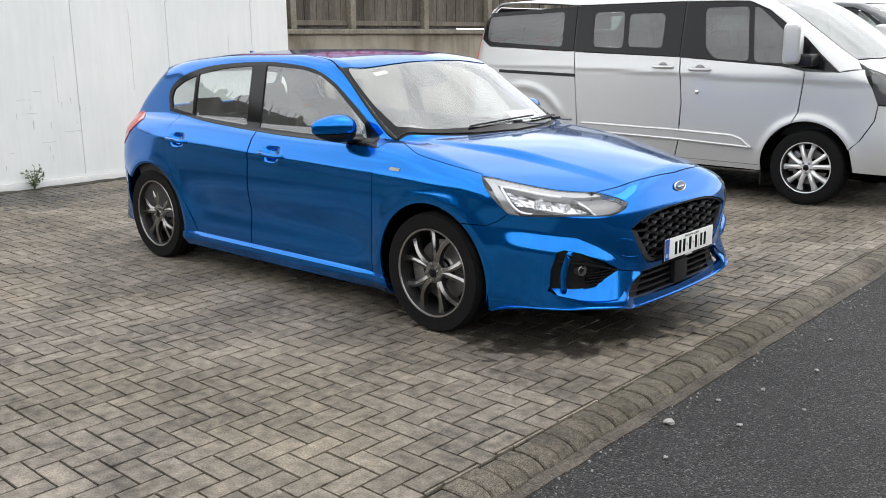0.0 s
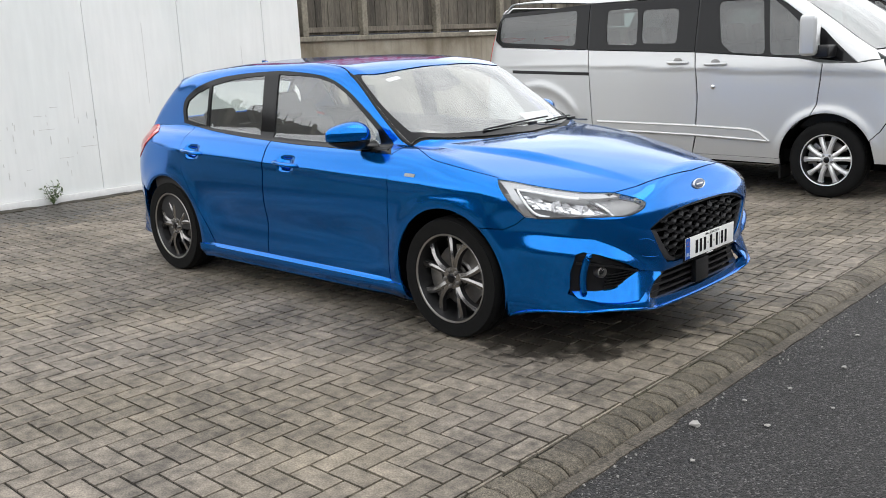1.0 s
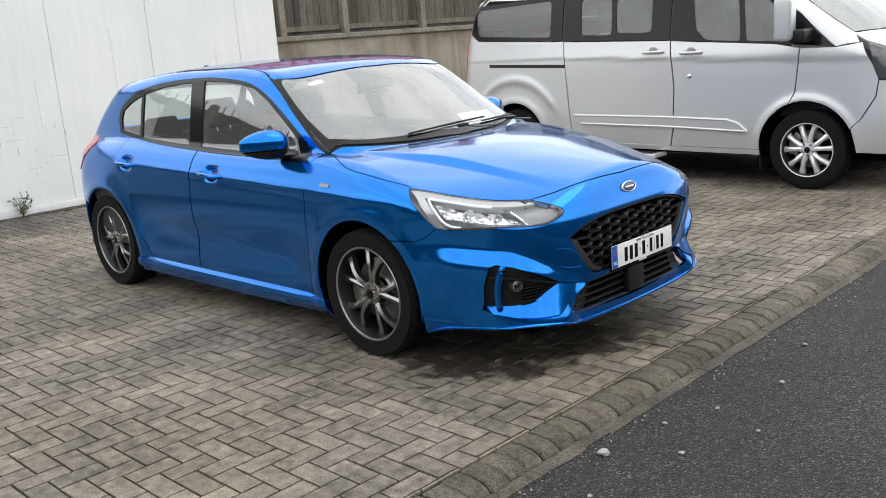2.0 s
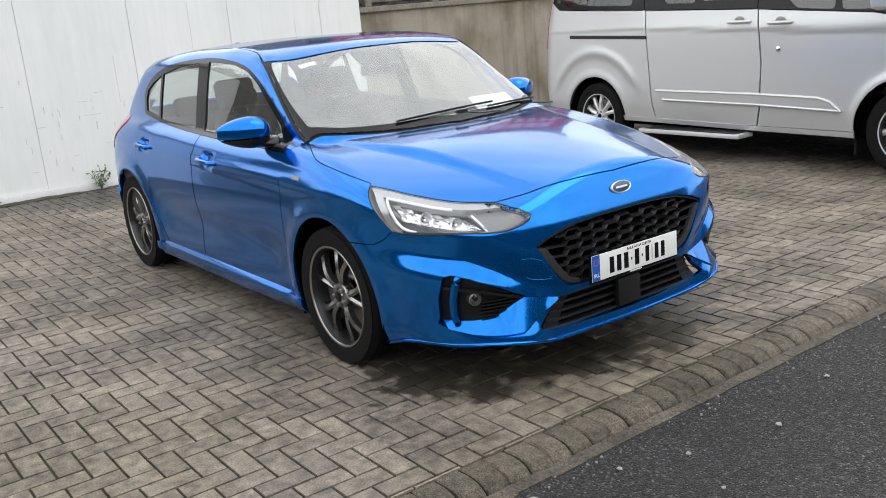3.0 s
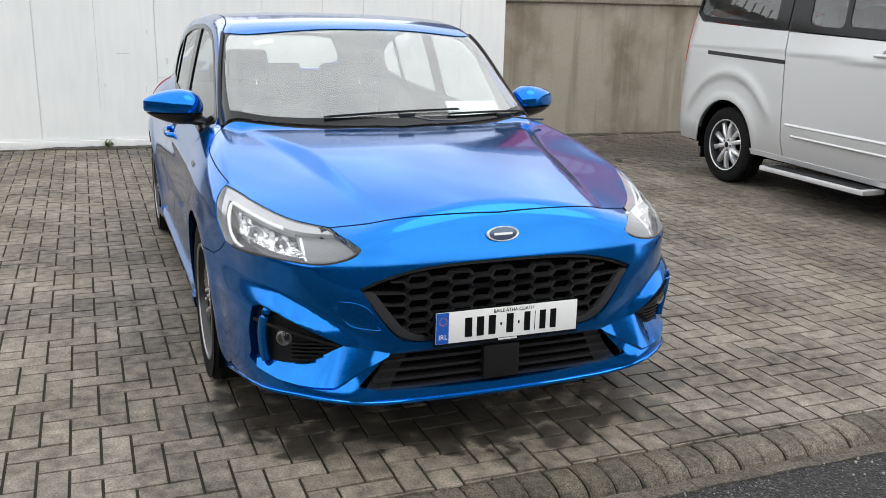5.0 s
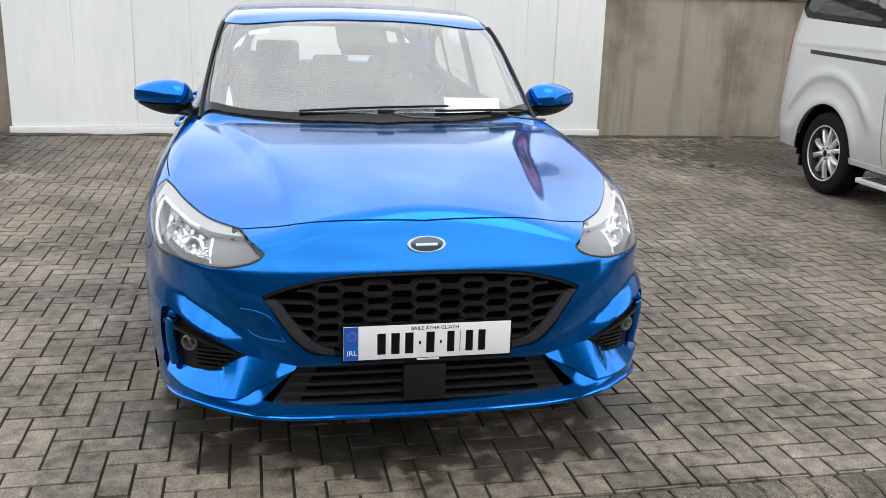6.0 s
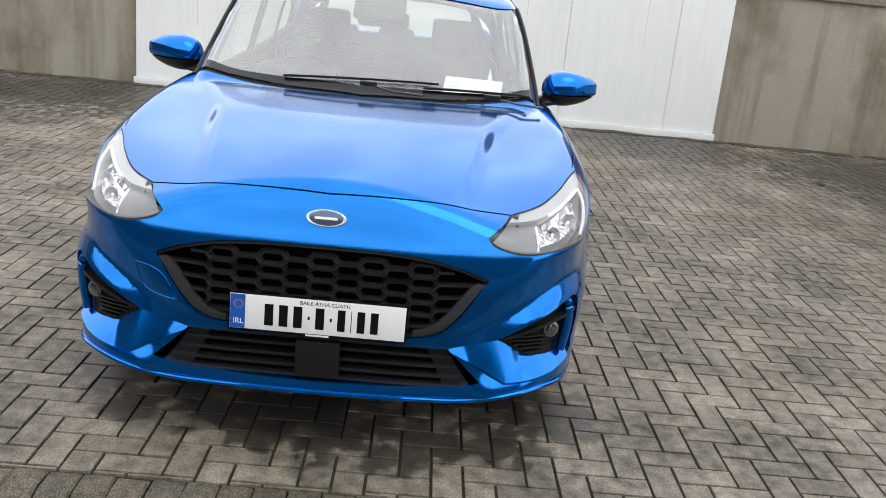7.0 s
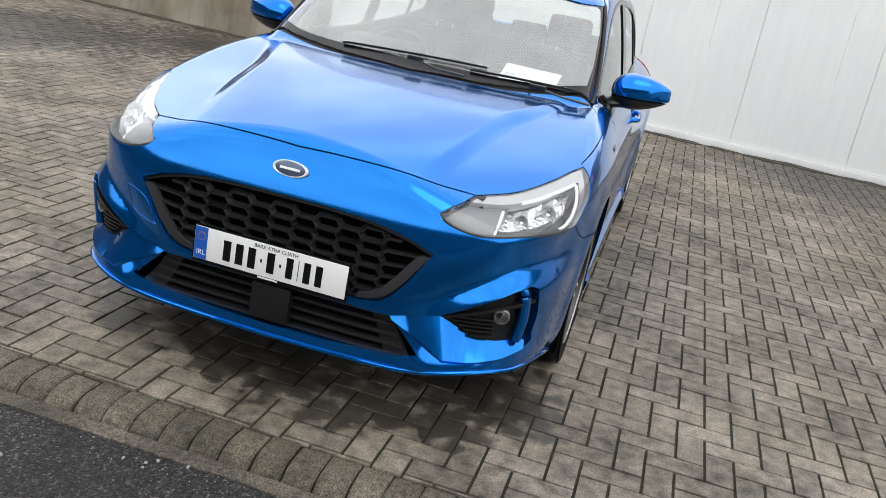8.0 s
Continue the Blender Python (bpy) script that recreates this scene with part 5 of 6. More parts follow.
part("instrument_hood", box((-0.98, -0.56, 0.93), (-0.74, -0.20, 1.02), 0.035, 3), DASH, dashboard)
part("screen_tablet", box((-0.93, -0.13, 0.94), (-0.90, 0.13, 1.07), 0.01, 2), GLOSSBLACK, dashboard)
ringm = pose(-1.08, -0.37, 0.87, 0, 66, 0)
wheel_bm = bmesh.new()
add_lathe(wheel_bm, [(0.185 + 0.016 * math.cos(a), 0.016 * math.sin(a)) for a in np.linspace(0, 2 * math.pi, 10, endpoint=False)], 36, ringm, closed=True)
steering = part("steering_wheel", wheel_bm, BLACK, car)
part("steering_hub", box((-0.05, -0.17, -0.03), (0.05, 0.17, -0.005), 0.01, 2, ringm), BLACK, steering)
part("sensor_housing", box((-0.10, -0.12, -0.03), (0.12, 0.12, 0.02), 0.03, 3, pose(-0.86, 0.0, 1.335, 0, 30, 0)), DASH, car, "dark sensor housing behind the windscreen")
part("inside_mirror", box((-0.02, -0.12, -0.035), (0.02, 0.12, 0.035), 0.018, 3, pose(-0.86, 0.02, 1.265, 0, 10, 6)), BLACK, car)
part("dash_paper", box((-0.07, -0.125, -0.001), (0.07, 0.125, 0.001), 0, 1, pose(-0.40, 0.45, 1.035, 0, 30, -6)), PAPER, car, "white price sheet on the dashboard")
for dx, dy, wx, wy in ((0.055, -0.08, 0.012, 0.06), (0.055, 0.085, 0.014, 0.05), (0.03, -0.085, 0.006, 0.05), (0.015, -0.08, 0.006, 0.06), (0.0, -0.085, 0.006, 0.05)):
    part("printed_bar", box((dx - wx / 2, dy - wy / 2, 0.001), (dx + wx / 2, dy + wy / 2, 0.0016), 0, 1, pose(-0.40, 0.45, 1.035, 0, 30, -6)), PAPER_GREY, car)
part("cabin_floor", box((-2.9, -0.72, 0.24), (-0.3, 0.72, 0.36), 0.03), DASH, car)
part("parcel_shelf", box((-3.15, -0.6, 0.93), (-2.62, 0.6, 0.96), 0.01), DASH, car)
# plain block added to stop the view through grille and lamps
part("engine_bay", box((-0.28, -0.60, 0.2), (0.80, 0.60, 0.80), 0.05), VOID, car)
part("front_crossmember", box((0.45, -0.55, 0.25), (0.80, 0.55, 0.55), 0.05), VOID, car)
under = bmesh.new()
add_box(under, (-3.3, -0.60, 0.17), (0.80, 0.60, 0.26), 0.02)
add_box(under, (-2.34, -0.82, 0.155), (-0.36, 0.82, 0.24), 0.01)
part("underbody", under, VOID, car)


# wheels
def wheel_meshes(rim_r, tyre_r, half, pairs, a0, a1, w0, face, web, inner):
    """Meshes of a wheel about z, its outer face towards +z."""
    tyre = bmesh.new()
    h = half
    add_lathe(tyre, [(rim_r - 0.01, h * 0.80), (rim_r + 0.004, h * 0.93), (rim_r + 0.016, h * 0.97), (rim_r + 0.022, h * 0.955), (rim_r + 0.045, h * 1.0), (rim_r + 0.075, h * 0.985), (tyre_r - 0.014, h * 0.90), (tyre_r - 0.005, h * 0.80), (tyre_r - 0.001, h * 0.66),
                     (tyre_r, h * 0.58), (tyre_r - 0.007, h * 0.57), (tyre_r - 0.007, h * 0.50), (tyre_r, h * 0.49), (tyre_r, h * 0.16), (tyre_r - 0.007, h * 0.15), (tyre_r - 0.007, h * 0.06), (tyre_r, h * 0.05),
                     (tyre_r, -h * 0.5), (tyre_r - 0.006, -h * 0.8), (tyre_r - 0.03, -h * 0.95), (rim_r, -h * 0.9)], 72)
    rim = bmesh.new()
    add_lathe(rim, [(rim_r + 0.004, h * 0.93), (rim_r + 0.001, h * 0.96), (rim_r - 0.006, h * 0.93), (rim_r - 0.010, h * 0.80), (rim_r - 0.016, h * 0.62), (rim_r - 0.020, h * 0.0), (rim_r - 0.03, -h * 0.8)], 72)
    hubm = bmesh.new()
    add_lathe(hubm, [(0.0, face - 0.004), (0.030, face - 0.004), (0.033, face - 0.010), (0.058, face - 0.014), (0.066, face - 0.03), (0.066, face - 0.06)], 40)
    spoke = bmesh.new()
    mid = math.pi / 2
    for sgn in (1, -1):
        rings = []
        for t in np.linspace(0, 1, 9):
            r = 0.05 + (rim_r - 0.012 - 0.05) * t
            ang = mid + sgn * radians(a0 + (a1 - a0) * t**1.5)
            w = w0 * (1.15 - 0.65 * t + 0.95 * t**3)
            top = face - 0.014 + 0.012 * math.sin(math.pi * min(1, t * 1.15)) - 0.006 * t
            u, v = np.array([math.cos(ang), math.sin(ang)]), np.array([-math.sin(ang), math.cos(ang)])
            sect = [(-w, top - 0.034), (-w * 0.80, top - 0.008), (-w * 0.15 * sgn, top), (w * 0.80, top - 0.008), (w, top - 0.034)]
            rings.append([spoke.verts.new((*(u * r + v * q), z)) for q, z in sect])
        for a, b in zip(rings, rings[1:]):
            for i in range(4):
                spoke.faces.new((a[i], b[i], b[i + 1], a[i + 1]))
    if web:
        q = []
        for t in np.linspace(0.12, 1, 6):
            r = 0.05 + (rim_r - 0.010 - 0.05) * t
            da = radians(a0 + (a1 - a0) * t**1.5)
            q.append([spoke.verts.new((r * math.cos(mid + g), r * math.sin(mid + g), face - 0.030 - 0.012 * t)) for g in (-da, da)])
        for a, b in zip(q, q[1:]):
            spoke.faces.new((a[0], b[0], b[1], a[1]))
    lipm = bmesh.new()
    add_lathe(lipm, [(rim_r + 0.003, h * 0.945), (rim_r + 0.0015, h * 0.972), (rim_r - 0.006, h * 0.955), (rim_r - 0.008, h * 0.92)], 72)
    disc = bmesh.new()
    add_lathe(disc, [(0.06, face - 0.085), (0.075, face - 0.075), (0.085, face - 0.085), (rim_r * 0.70, face - 0.085), (rim_r * 0.70, face - 0.105), (0.06, face - 0.105)], 56)
    cal = bmesh.new()
    for a in np.linspace(-0.42, 0.42, 4):
        add_box(cal, (rim_r * 0.50, -0.030, face - 0.11), (rim_r * 0.84, 0.030, face - 0.060), 0.008, 2, pose(0, 0, 0, 0, 0, math.degrees(a)))
    nuts = bmesh.new()
    add_lathe(nuts, [(0.0, face + 0.004), (0.007, face + 0.003), (0.0105, face - 0.004), (0.0105, face - 0.016)], 8)
    cap = bmesh.new()
    add_lathe(cap, [(0.0, face + 0.001), (0.022, face), (0.027, face - 0.004)], 28)
    out = {}
    for key, bm, mat in (("tyre", tyre, RUBBER), ("rim", rim, ALLOY_DARK), ("hub", hubm, ALLOY), ("spoke", spoke, ALLOY), ("lip", lipm, ALLOY_EDGE), ("disc", disc, STEEL), ("caliper", cal, STEEL), ("nut", nuts, STEEL), ("cap", cap, GLOSSBLACK)):
        me = bpy.data.meshes.new(key)
        bm.to_mesh(me)
        bm.free()
        me.polygons.foreach_set("use_smooth", [True] * len(me.polygons))
        me.set_sharp_from_angle(angle=radians(40))
        me.materials.append(mat)
        if key == "spoke":
            me.materials.append(inner)
            for k, f in enumerate(me.polygons):
                f.material_index = 0 if k < 64 and k % 4 in (1, 2) else 1
        out[key] = me
    return out


def child(name, me, parent, m=None, label=""):
    ob = new(name, me)
    ob.parent = parent
    if m is not None:
        ob.matrix_local = m
    if label:
        ob["label"] = label
    return ob


def fit_wheel(me, parent, m, bolt_r, caliper_at, label):
    w = child("wheel", me["rim"], parent, m, label)
    child("tyre", me["tyre"], w)
    child("hub", me["hub"], w)
    for k in range(5):
        child("spoke", me["spoke"], w, pose(0, 0, 0, 0, 0, 72 * k))
    child("rim_edge", me["lip"], w)
    child("brake_disc", me["disc"], w)
    child("brake_caliper", me["caliper"], w, pose(0, 0, 0, 0, 0, caliper_at))
    child("hub_cap", me["cap"], w)
    for k in range(5):
        a = 2 * math.pi * (k + 0.5) / 5 + math.pi / 2
        child("wheel_bolt", me["nut"], w, pose(bolt_r * math.cos(a), bolt_r * math.sin(a), 0))
    return w


alloy = wheel_meshes(0.236, 0.323, 0.108, 5, 5.5, 17.5, 0.0185, 0.092, False, ALLOY_DARK)
for ax in (0.0, -2.70):
    for s in (1, -1):
        spin = {(0.0, -1): -10, (-2.7, -1): 8, (0.0, 1): 40, (-2.7, 1): 5}[(ax, s)]
        fit_wheel(alloy, car, pose(ax, s * 0.787, 0.322, -90 * s, 0, 0) @ pose(0, 0, 0, 0, 0, spin), 0.045, (200 if s < 0 else -20) - spin, "dark machined five-spoke alloy wheel")
        liner = bmesh.new()
        rr = 0.385 if ax == 0 else 0.378
        arcs = [[liner.verts.new((ax + rr * math.cos(a), s * y, 0.325 + rr * math.sin(a))) for a in np.linspace(radians(-25), radians(205), 28)] for y in (0.62, 0.885 if ax == 0 else 0.80)]
        for i in range(27):
            liner.faces.new((arcs[0][i], arcs[0][i + 1], arcs[1][i + 1], arcs[1][i]))
        liner.faces.new(arcs[0])
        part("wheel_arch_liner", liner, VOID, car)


# ---- the silver people carrier ----
def vanskin(p):
    x, y, z = p[:, 0], np.abs(p[:, 1]), p[:, 2]
    w = cur(z, [(0.2, 0.93), (0.34, 0.965), (0.5, 0.985), (0.9, 0.992), (1.15, 0.985), (1.3, 0.962), (1.5, 0.93), (1.85, 0.862), (2.0, 0.82)])
    belt_z = np.interp(x, [-3.7, -2.6, -1.3, 0.2], [1.222, 1.208, 1.155, 1.105])
    w = w - 0.009 * (1 - step(z - belt_z, -0.022, 0.022)) * step(z, 0.55, 0.95)
    for ax in (0.0, -3.30):
        r = np.hypot(x - ax, z - 0.345)
        w = w + 0.014 * bump(r, 0.435, 0.045) + 0.016 * bump(r, 0.66, 0.05) * step(z, 0.55, 0.8) * (ax < -1)
    w = w * (1 - 0.05 * step(x, 0.3, 0.9) * step(z, 0.5, 1.0))
    front = cur(z, [(0.2, 0.82), (0.45, 0.94), (0.8, 0.95), (1.0, 0.92), (1.2, 0.80)])
    back = cur(z, [(0.25, -4.20), (0.6, -4.23), (1.25, -4.18), (1.66, -4.08), (1.82, -4.0), (1.97, -3.84)])
    xf, xr = 0.05, -3.7
    u = np.where(x > xf, (x - xf) / (front - xf), np.where(x < xr, (xr - x) / (xr - back), 0))
    rho = (np.clip(u, 0, 3) ** 5 + (y / w) ** 5) ** 0.2
    xs = x + 0.16 * y**2
    top = cur(xs, [(-4.6, 1.90), (-4.0, 1.955), (-2.5, 1.98), (-1.2, 1.965), (-0.60, 1.93), (-0.38, 1.855), (0.50, 1.31), (0.64, 1.245), (0.88, 1.13), (1.0, 1.02), (1.2, 0.8)]) - 0.035 * y**2
    return smax((rho - 1) * 0.95, (z - top) * 0.88, 0.10)


def vx(pts):
    """Side places, allowing for the lean of the upper body."""
    p = np.array(pts, float)
    lean = np.interp(p[:, 1], [0.5, 1.15, 1.3, 1.5, 1.85, 2.0], [0.0, 0.0, 0.025, 0.055, 0.125, 0.16])
    p[:, 0] += (p[:, 0] - 3.33) * lean / 8.2
    return SIDE.onto(p, vanskin)


def rounded(pts, n=5):
    """Corners cut round."""
    p = np.array(pts, float)
    out = []
    for a, b, c in zip(np.roll(p, 1, 0), p, np.roll(p, -1, 0)):
        r = min(0.05, 0.3 * np.linalg.norm(a - b), 0.3 * np.linalg.norm(c - b))
        s, e = b + (a - b) / np.linalg.norm(a - b) * r, b + (c - b) / np.linalg.norm(c - b) * r
        out += [(1 - t) ** 2 * s + 2 * t * (1 - t) * b + t * t * e for t in np.linspace(0, 1, n)]
    return np.array(out)


def ring(cx, radius, a0, a1, n=22):
    return [(cx + radius * math.cos(radians(a)), 0.345 + radius * math.sin(radians(a))) for a in np.linspace(a0, a1, n)]


van_wheel = wheel_meshes(0.232, 0.345, 0.108, 5, 14.0, 17.5, 0.021, 0.088, False, ALLOY_SILVER)
for key, mat in (("lip", ALLOY_SILVER), ("hub", ALLOY_SILVER), ("spoke", ALLOY_SILVER)):
    van_wheel[key].materials[0] = mat


def densify_path(p, n=8):
    return np.concatenate([p[i] + (p[i + 1] - p[i]) * np.linspace(0, 1, n, endpoint=False)[:, None] for i in range(len(p) - 1)] + [p[-1:]])


def people_carrier(m, paint, label, full=True):
    v = thing("people_carrier", label, "van", m)
    f = vanskin
    q = lambda pts: vx(pts)
    for s in (-1, 1):
        P = lambda name, pts, mat=paint, **k: panel(name, [pts], SIDE, f, v, mat, s, **k)
        P("rear_quarter", q([(-3.84, 1.86), (-4.0, 1.7), (-4.09, 1.3), (-4.13, 0.9), (-4.13, 0.34), (-3.73, 0.33), (-3.705, 0.42)] + ring(-3.30, 0.41, 169, 3) + [(-2.49, 0.345), (-2.53, 0.50), (-2.565, 0.9), (-2.585, 1.39), (-2.72, 1.39), (-3.80, 1.445), (-3.93, 1.53), (-3.86, 1.82)]))
        sd = P("sliding_door", q([(-2.578, 1.383), (-2.558, 0.9), (-2.522, 0.50), (-2.482, 0.345), (-1.34, 0.342), (-1.30, 0.5), (-1.285, 0.9), (-1.315, 1.333)]))
        fd = P("front_door", q([(-1.305, 1.331), (-1.275, 0.9), (-1.29, 0.5), (-1.33, 0.342), (-0.42, 0.338)] + ring(0.0, 0.425, 181, 111, 14) + [(-0.10, 0.846), (-0.06, 1.215), (-0.27, 1.256)]))
        P("front_wing", q([(-0.052, 1.213), (-0.092, 0.846)] + ring(0.0, 0.425, 110, 27, 14) + [(0.46, 0.62), (0.565, 0.80), (0.58, 0.94), (0.53, 1.06), (0.44, 1.235), (0.25, 1.208)]))
        # black glazing band
        bands = ([(-3.86, 1.825), (-3.925, 1.53), (-3.80, 1.448), (-2.60, 1.392), (-2.55, 1.868)],
                 [(-2.54, 1.868), (-2.575, 1.39), (-1.318, 1.338), (-1.265, 1.865)],
                 [(-1.25, 1.865), (-1.305, 1.336), (-0.271, 1.262), (0.245, 1.208), (-0.06, 1.50), (-0.42, 1.76), (-0.62, 1.845)])
        panes = ([[(-3.80, 1.78), (-3.85, 1.54), (-3.76, 1.50), (-2.76, 1.44), (-2.72, 1.81)]],
                 [[(-2.33, 1.79), (-2.35, 1.44), (-1.98, 1.425), (-1.96, 1.79)], [(-1.90, 1.77), (-1.92, 1.44), (-1.52, 1.425), (-1.49, 1.76)]],
                 [[(-1.06, 1.80), (-1.04, 1.42), (-0.94, 1.325), (-0.60, 1.30), (-0.62, 1.80)], [(-0.565, 1.80), (-0.545, 1.295), (-0.20, 1.285), (-0.11, 1.41), (-0.40, 1.69), (-0.52, 1.79)]])
        for band, holes in zip(bands, panes):
            surround = panel("window_surround", [q(band)] + [q(rounded(h)) for h in holes], SIDE, f, v, GLOSSBLACK, s, drop=-0.001, rim=0.01, gap=0.003, step_len=0.05)
            for h in holes:
                panel("side_window", [q(rounded(h))], SIDE, f, surround, DARKGLASS, s, drop=0.005, rim=0, gap=-0.002, step_len=0.1)
        for x0, x1, lo, hi in ((-2.62, -2.47, 1.37, 1.872), (-1.36, -1.19, 1.32, 1.870)):
            panel("pillar_trim", [q([(x0, lo), (x1, lo), (x1, hi), (x0, hi)])], SIDE, f, v, BLACK, s, drop=0.006, rim=0, gap=0, step_len=0.06)
        rail = chain(q([(-3.86, 1.83), (-2.55, 1.874), (-1.25, 1.872), (-0.62, 1.852), (-0.42, 1.765), (-0.06, 1.505), (0.25, 1.212), (0.42, 1.235)]), TOP.onto(np.array([(0.34, 0.83), (0.0, 0.79), (-0.3, 0.745), (-0.60, 0.70), (-1.3, 0.70), (-2.5, 0.70), (-3.75, 0.66)]), f))
        panel("roof_side", [rail], Way("lengthwise", 0.2, 0.8), f, v, paint, s, gap=0.001, step_len=0.05)
        if not full:
            continue
        low = P("side_moulding", q([(-2.46, 0.635), (-1.31, 0.622), (-0.72, 0.604), (-0.62, 0.575), (-0.52, 0.498), (-1.31, 0.528), (-2.38, 0.545)]), drop=-0.020, rim=0.022, gap=0)
        for run in ([(-2.46, 0.632), (-1.31, 0.620), (-0.72, 0.602), (-0.62, 0.573), (-0.525, 0.500)], [(-2.38, 0.548), (-1.31, 0.531), (-0.54, 0.502)]):
            part("moulding_edge", add_tube(bmesh.new(), (densify_path(q(run)) + np.array([0, 0.014, 0])) * np.array([1, s, 1]), 0.013, 8), paint, low)
        P("sill", q([(-2.92, 0.372), (-1.3, 0.342), (-0.42, 0.336), (-0.42, 0.288), (-1.3, 0.295), (-2.90, 0.325)]), drop=-0.006)
        P("door_track", q([(-3.66, 1.185), (-2.585, 1.152), (-2.585, 1.118), (-3.66, 1.15)]), BLACK, drop=-0.002, rim=0.008, gap=0, label="black sliding door track")
        for hx, hz, owner in ((-1.50, 1.238, sd), (-1.09, 1.218, fd)):
            y = float(q([(hx, hz)])[0][1]) * s
            hx += (hx - 3.33) * 0.0015
            part("door_handle", add_tube(bmesh.new(), spline([(hx - 0.11, y - s * 0.006, hz), (hx - 0.09, y + s * 0.022, hz), (hx, y + s * 0.028, hz), (hx + 0.09, y + s * 0.022, hz), (hx + 0.11, y - s * 0.006, hz)], n=4), 0.016, 10, 0.9), paint, owner)
            # flat grey disc that paints the shade of the handle recess
            part("handle_cup", add_lathe(bmesh.new(), [(0.0, 0.002), (0.8, 0.002), (1.0, 0.0)], 24, pose(hx, y, hz + 0.012, -90 * s, 0, 0) @ Matrix.Diagonal((0.05, 0.035, 1, 1))), STEEL, owner)
        y = float(q([(-1.11, 1.0)])[0][1]) * s
        part("door_lock", add_lathe(bmesh.new(), [(0.0, 0.016), (0.012, 0.015), (0.022, 0.010), (0.026, 0.0)], 20, pose(-1.11, y, 1.0, -90 * s, 0, 0)), CHROME, fd)
        P("tail_light", q([(-3.945, 1.70), (-4.07, 1.66), (-4.17, 1.25), (-4.19, 1.05), (-4.08, 1.05), (-4.02, 1.30)]), RED, drop=-0.006, rim=0.02)
        # mirror
        mb = bmesh.new()
        add_box(mb, (-0.075, -0.085, -0.19), (0.075, 0.085, 0.17), 0.05, 3)
        bmesh.ops.transform(mb, matrix=pose(-0.12, s * 1.13, 1.47, 0, 0, -s * 8), verts=mb.verts)
        mirror = part("door_mirror", mb, paint, v)
        part("mirror_arm", box((-0.06, -0.14, -0.06), (0.10, 0.16, 0.05), 0.025, 3, pose(-0.05, s * 1.0, 1.32)), BLACK, mirror)
        for ax in (0.0, -3.30):
            arcs = bmesh.new()
            a = [[arcs.verts.new((ax + 0.425 * math.cos(t), s * y, 0.345 + 0.425 * math.sin(t))) for t in np.linspace(radians(-10), radians(190), 24)] for y in (0.60, 0.95)]
            for i in range(23):
                arcs.faces.new((a[0][i], a[0][i + 1], a[1][i + 1], a[1][i]))
            arcs.faces.new(a[0])
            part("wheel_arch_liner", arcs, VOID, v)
        part("mud_flap", box((-0.46, s * 0.80 - 0.10, 0.14), (-0.44, s * 0.80 + 0.12, 0.36), 0.004), SATIN, v)
        part("mud_flap", box((-3.76, s * 0.80 - 0.10, 0.16), (-3.74, s * 0.80 + 0.12, 0.40), 0.004), SATIN, v)
        for ax in (0.0, -3.30):
            fit_wheel(van_wheel, v, pose(ax, s * 0.855, 0.345, -90 * s, 0, 0) @ pose(0, 0, 0, 0, 0, 14 if ax else 3), 0.048, 160, "silver multi-spoke alloy wheel")
    panel("roof", [both(TOP.onto(np.array([(-0.48, 0.0), (-0.53, 0.4), (-0.61, 0.69), (-1.3, 0.69), (-2.5, 0.69), (-3.75, 0.65), (-3.85, 0.3), (-3.85, 0.0)]), f))], TOP, f, v, paint, step_len=0.08)
    panel("windscreen", [both(TOP.onto(np.array([(0.455, 0.0), (0.415, 0.5), (0.33, 0.815), (0.0, 0.775), (-0.3, 0.73), (-0.60, 0.69), (-0.52, 0.4), (-0.47, 0.0)]), f))], TOP, f, v, SCREEN, drop=0.004, rim=0, step_len=0.08)
    panel("bonnet", [both(TOP.onto(np.array([(0.47, 0.0), (0.43, 0.5), (0.34, 0.85), (0.45, 0.875), (0.62, 0.82), (0.74, 0.6), (0.80, 0.0)]), f))], TOP, f, v, paint, step_len=0.05)
    van_nose = Way("upright", -0.4, 0.0)
    vn = lambda pts: Way("front", -0.3).onto(np.array(pts, float), f)
    lamp = chain(TOP.onto(np.array([(0.68, 0.62), (0.60, 0.80), (0.45, 0.875)]), f), SIDE.onto(np.array([(0.52, 1.05), (0.58, 0.94)]), f), vn([(0.80, 0.94), (0.66, 0.95), (0.60, 1.02)]))
    for s in (-1, 1):
        head = panel("headlight", [lamp], van_nose, f, v, LAMP_DARK, s, drop=0.03, rim=0, step_len=0.05)
        panel("lens", [lamp], van_nose, f, head, LENS, s, drop=0.001, rim=0.006, step_len=0.05)
    nose_half = chain(TOP.onto(np.array([(0.82, 0.0), (0.76, 0.58)]), f), vn([(0.60, 1.0), (0.66, 0.93), (0.80, 0.92)]), SIDE.onto(np.array([(0.583, 0.93), (0.57, 0.80), (0.465, 0.62), (0.385, 0.54), (0.43, 0.34)]), f), vn([(0.7, 0.32), (0.0, 0.32)]))
    panel("front_bumper", [both(nose_half), both(vn([(0.0, 0.95), (0.5, 0.93), (0.42, 0.66), (0.0, 0.64)]))], van_nose, f, v, paint, step_len=0.05)
    panel("grille", [both(vn([(0.0, 0.95), (0.5, 0.93), (0.42, 0.66), (0.0, 0.64)]))], van_nose, f, v, BLACK, drop=0.03, rim=0, step_len=0.08)
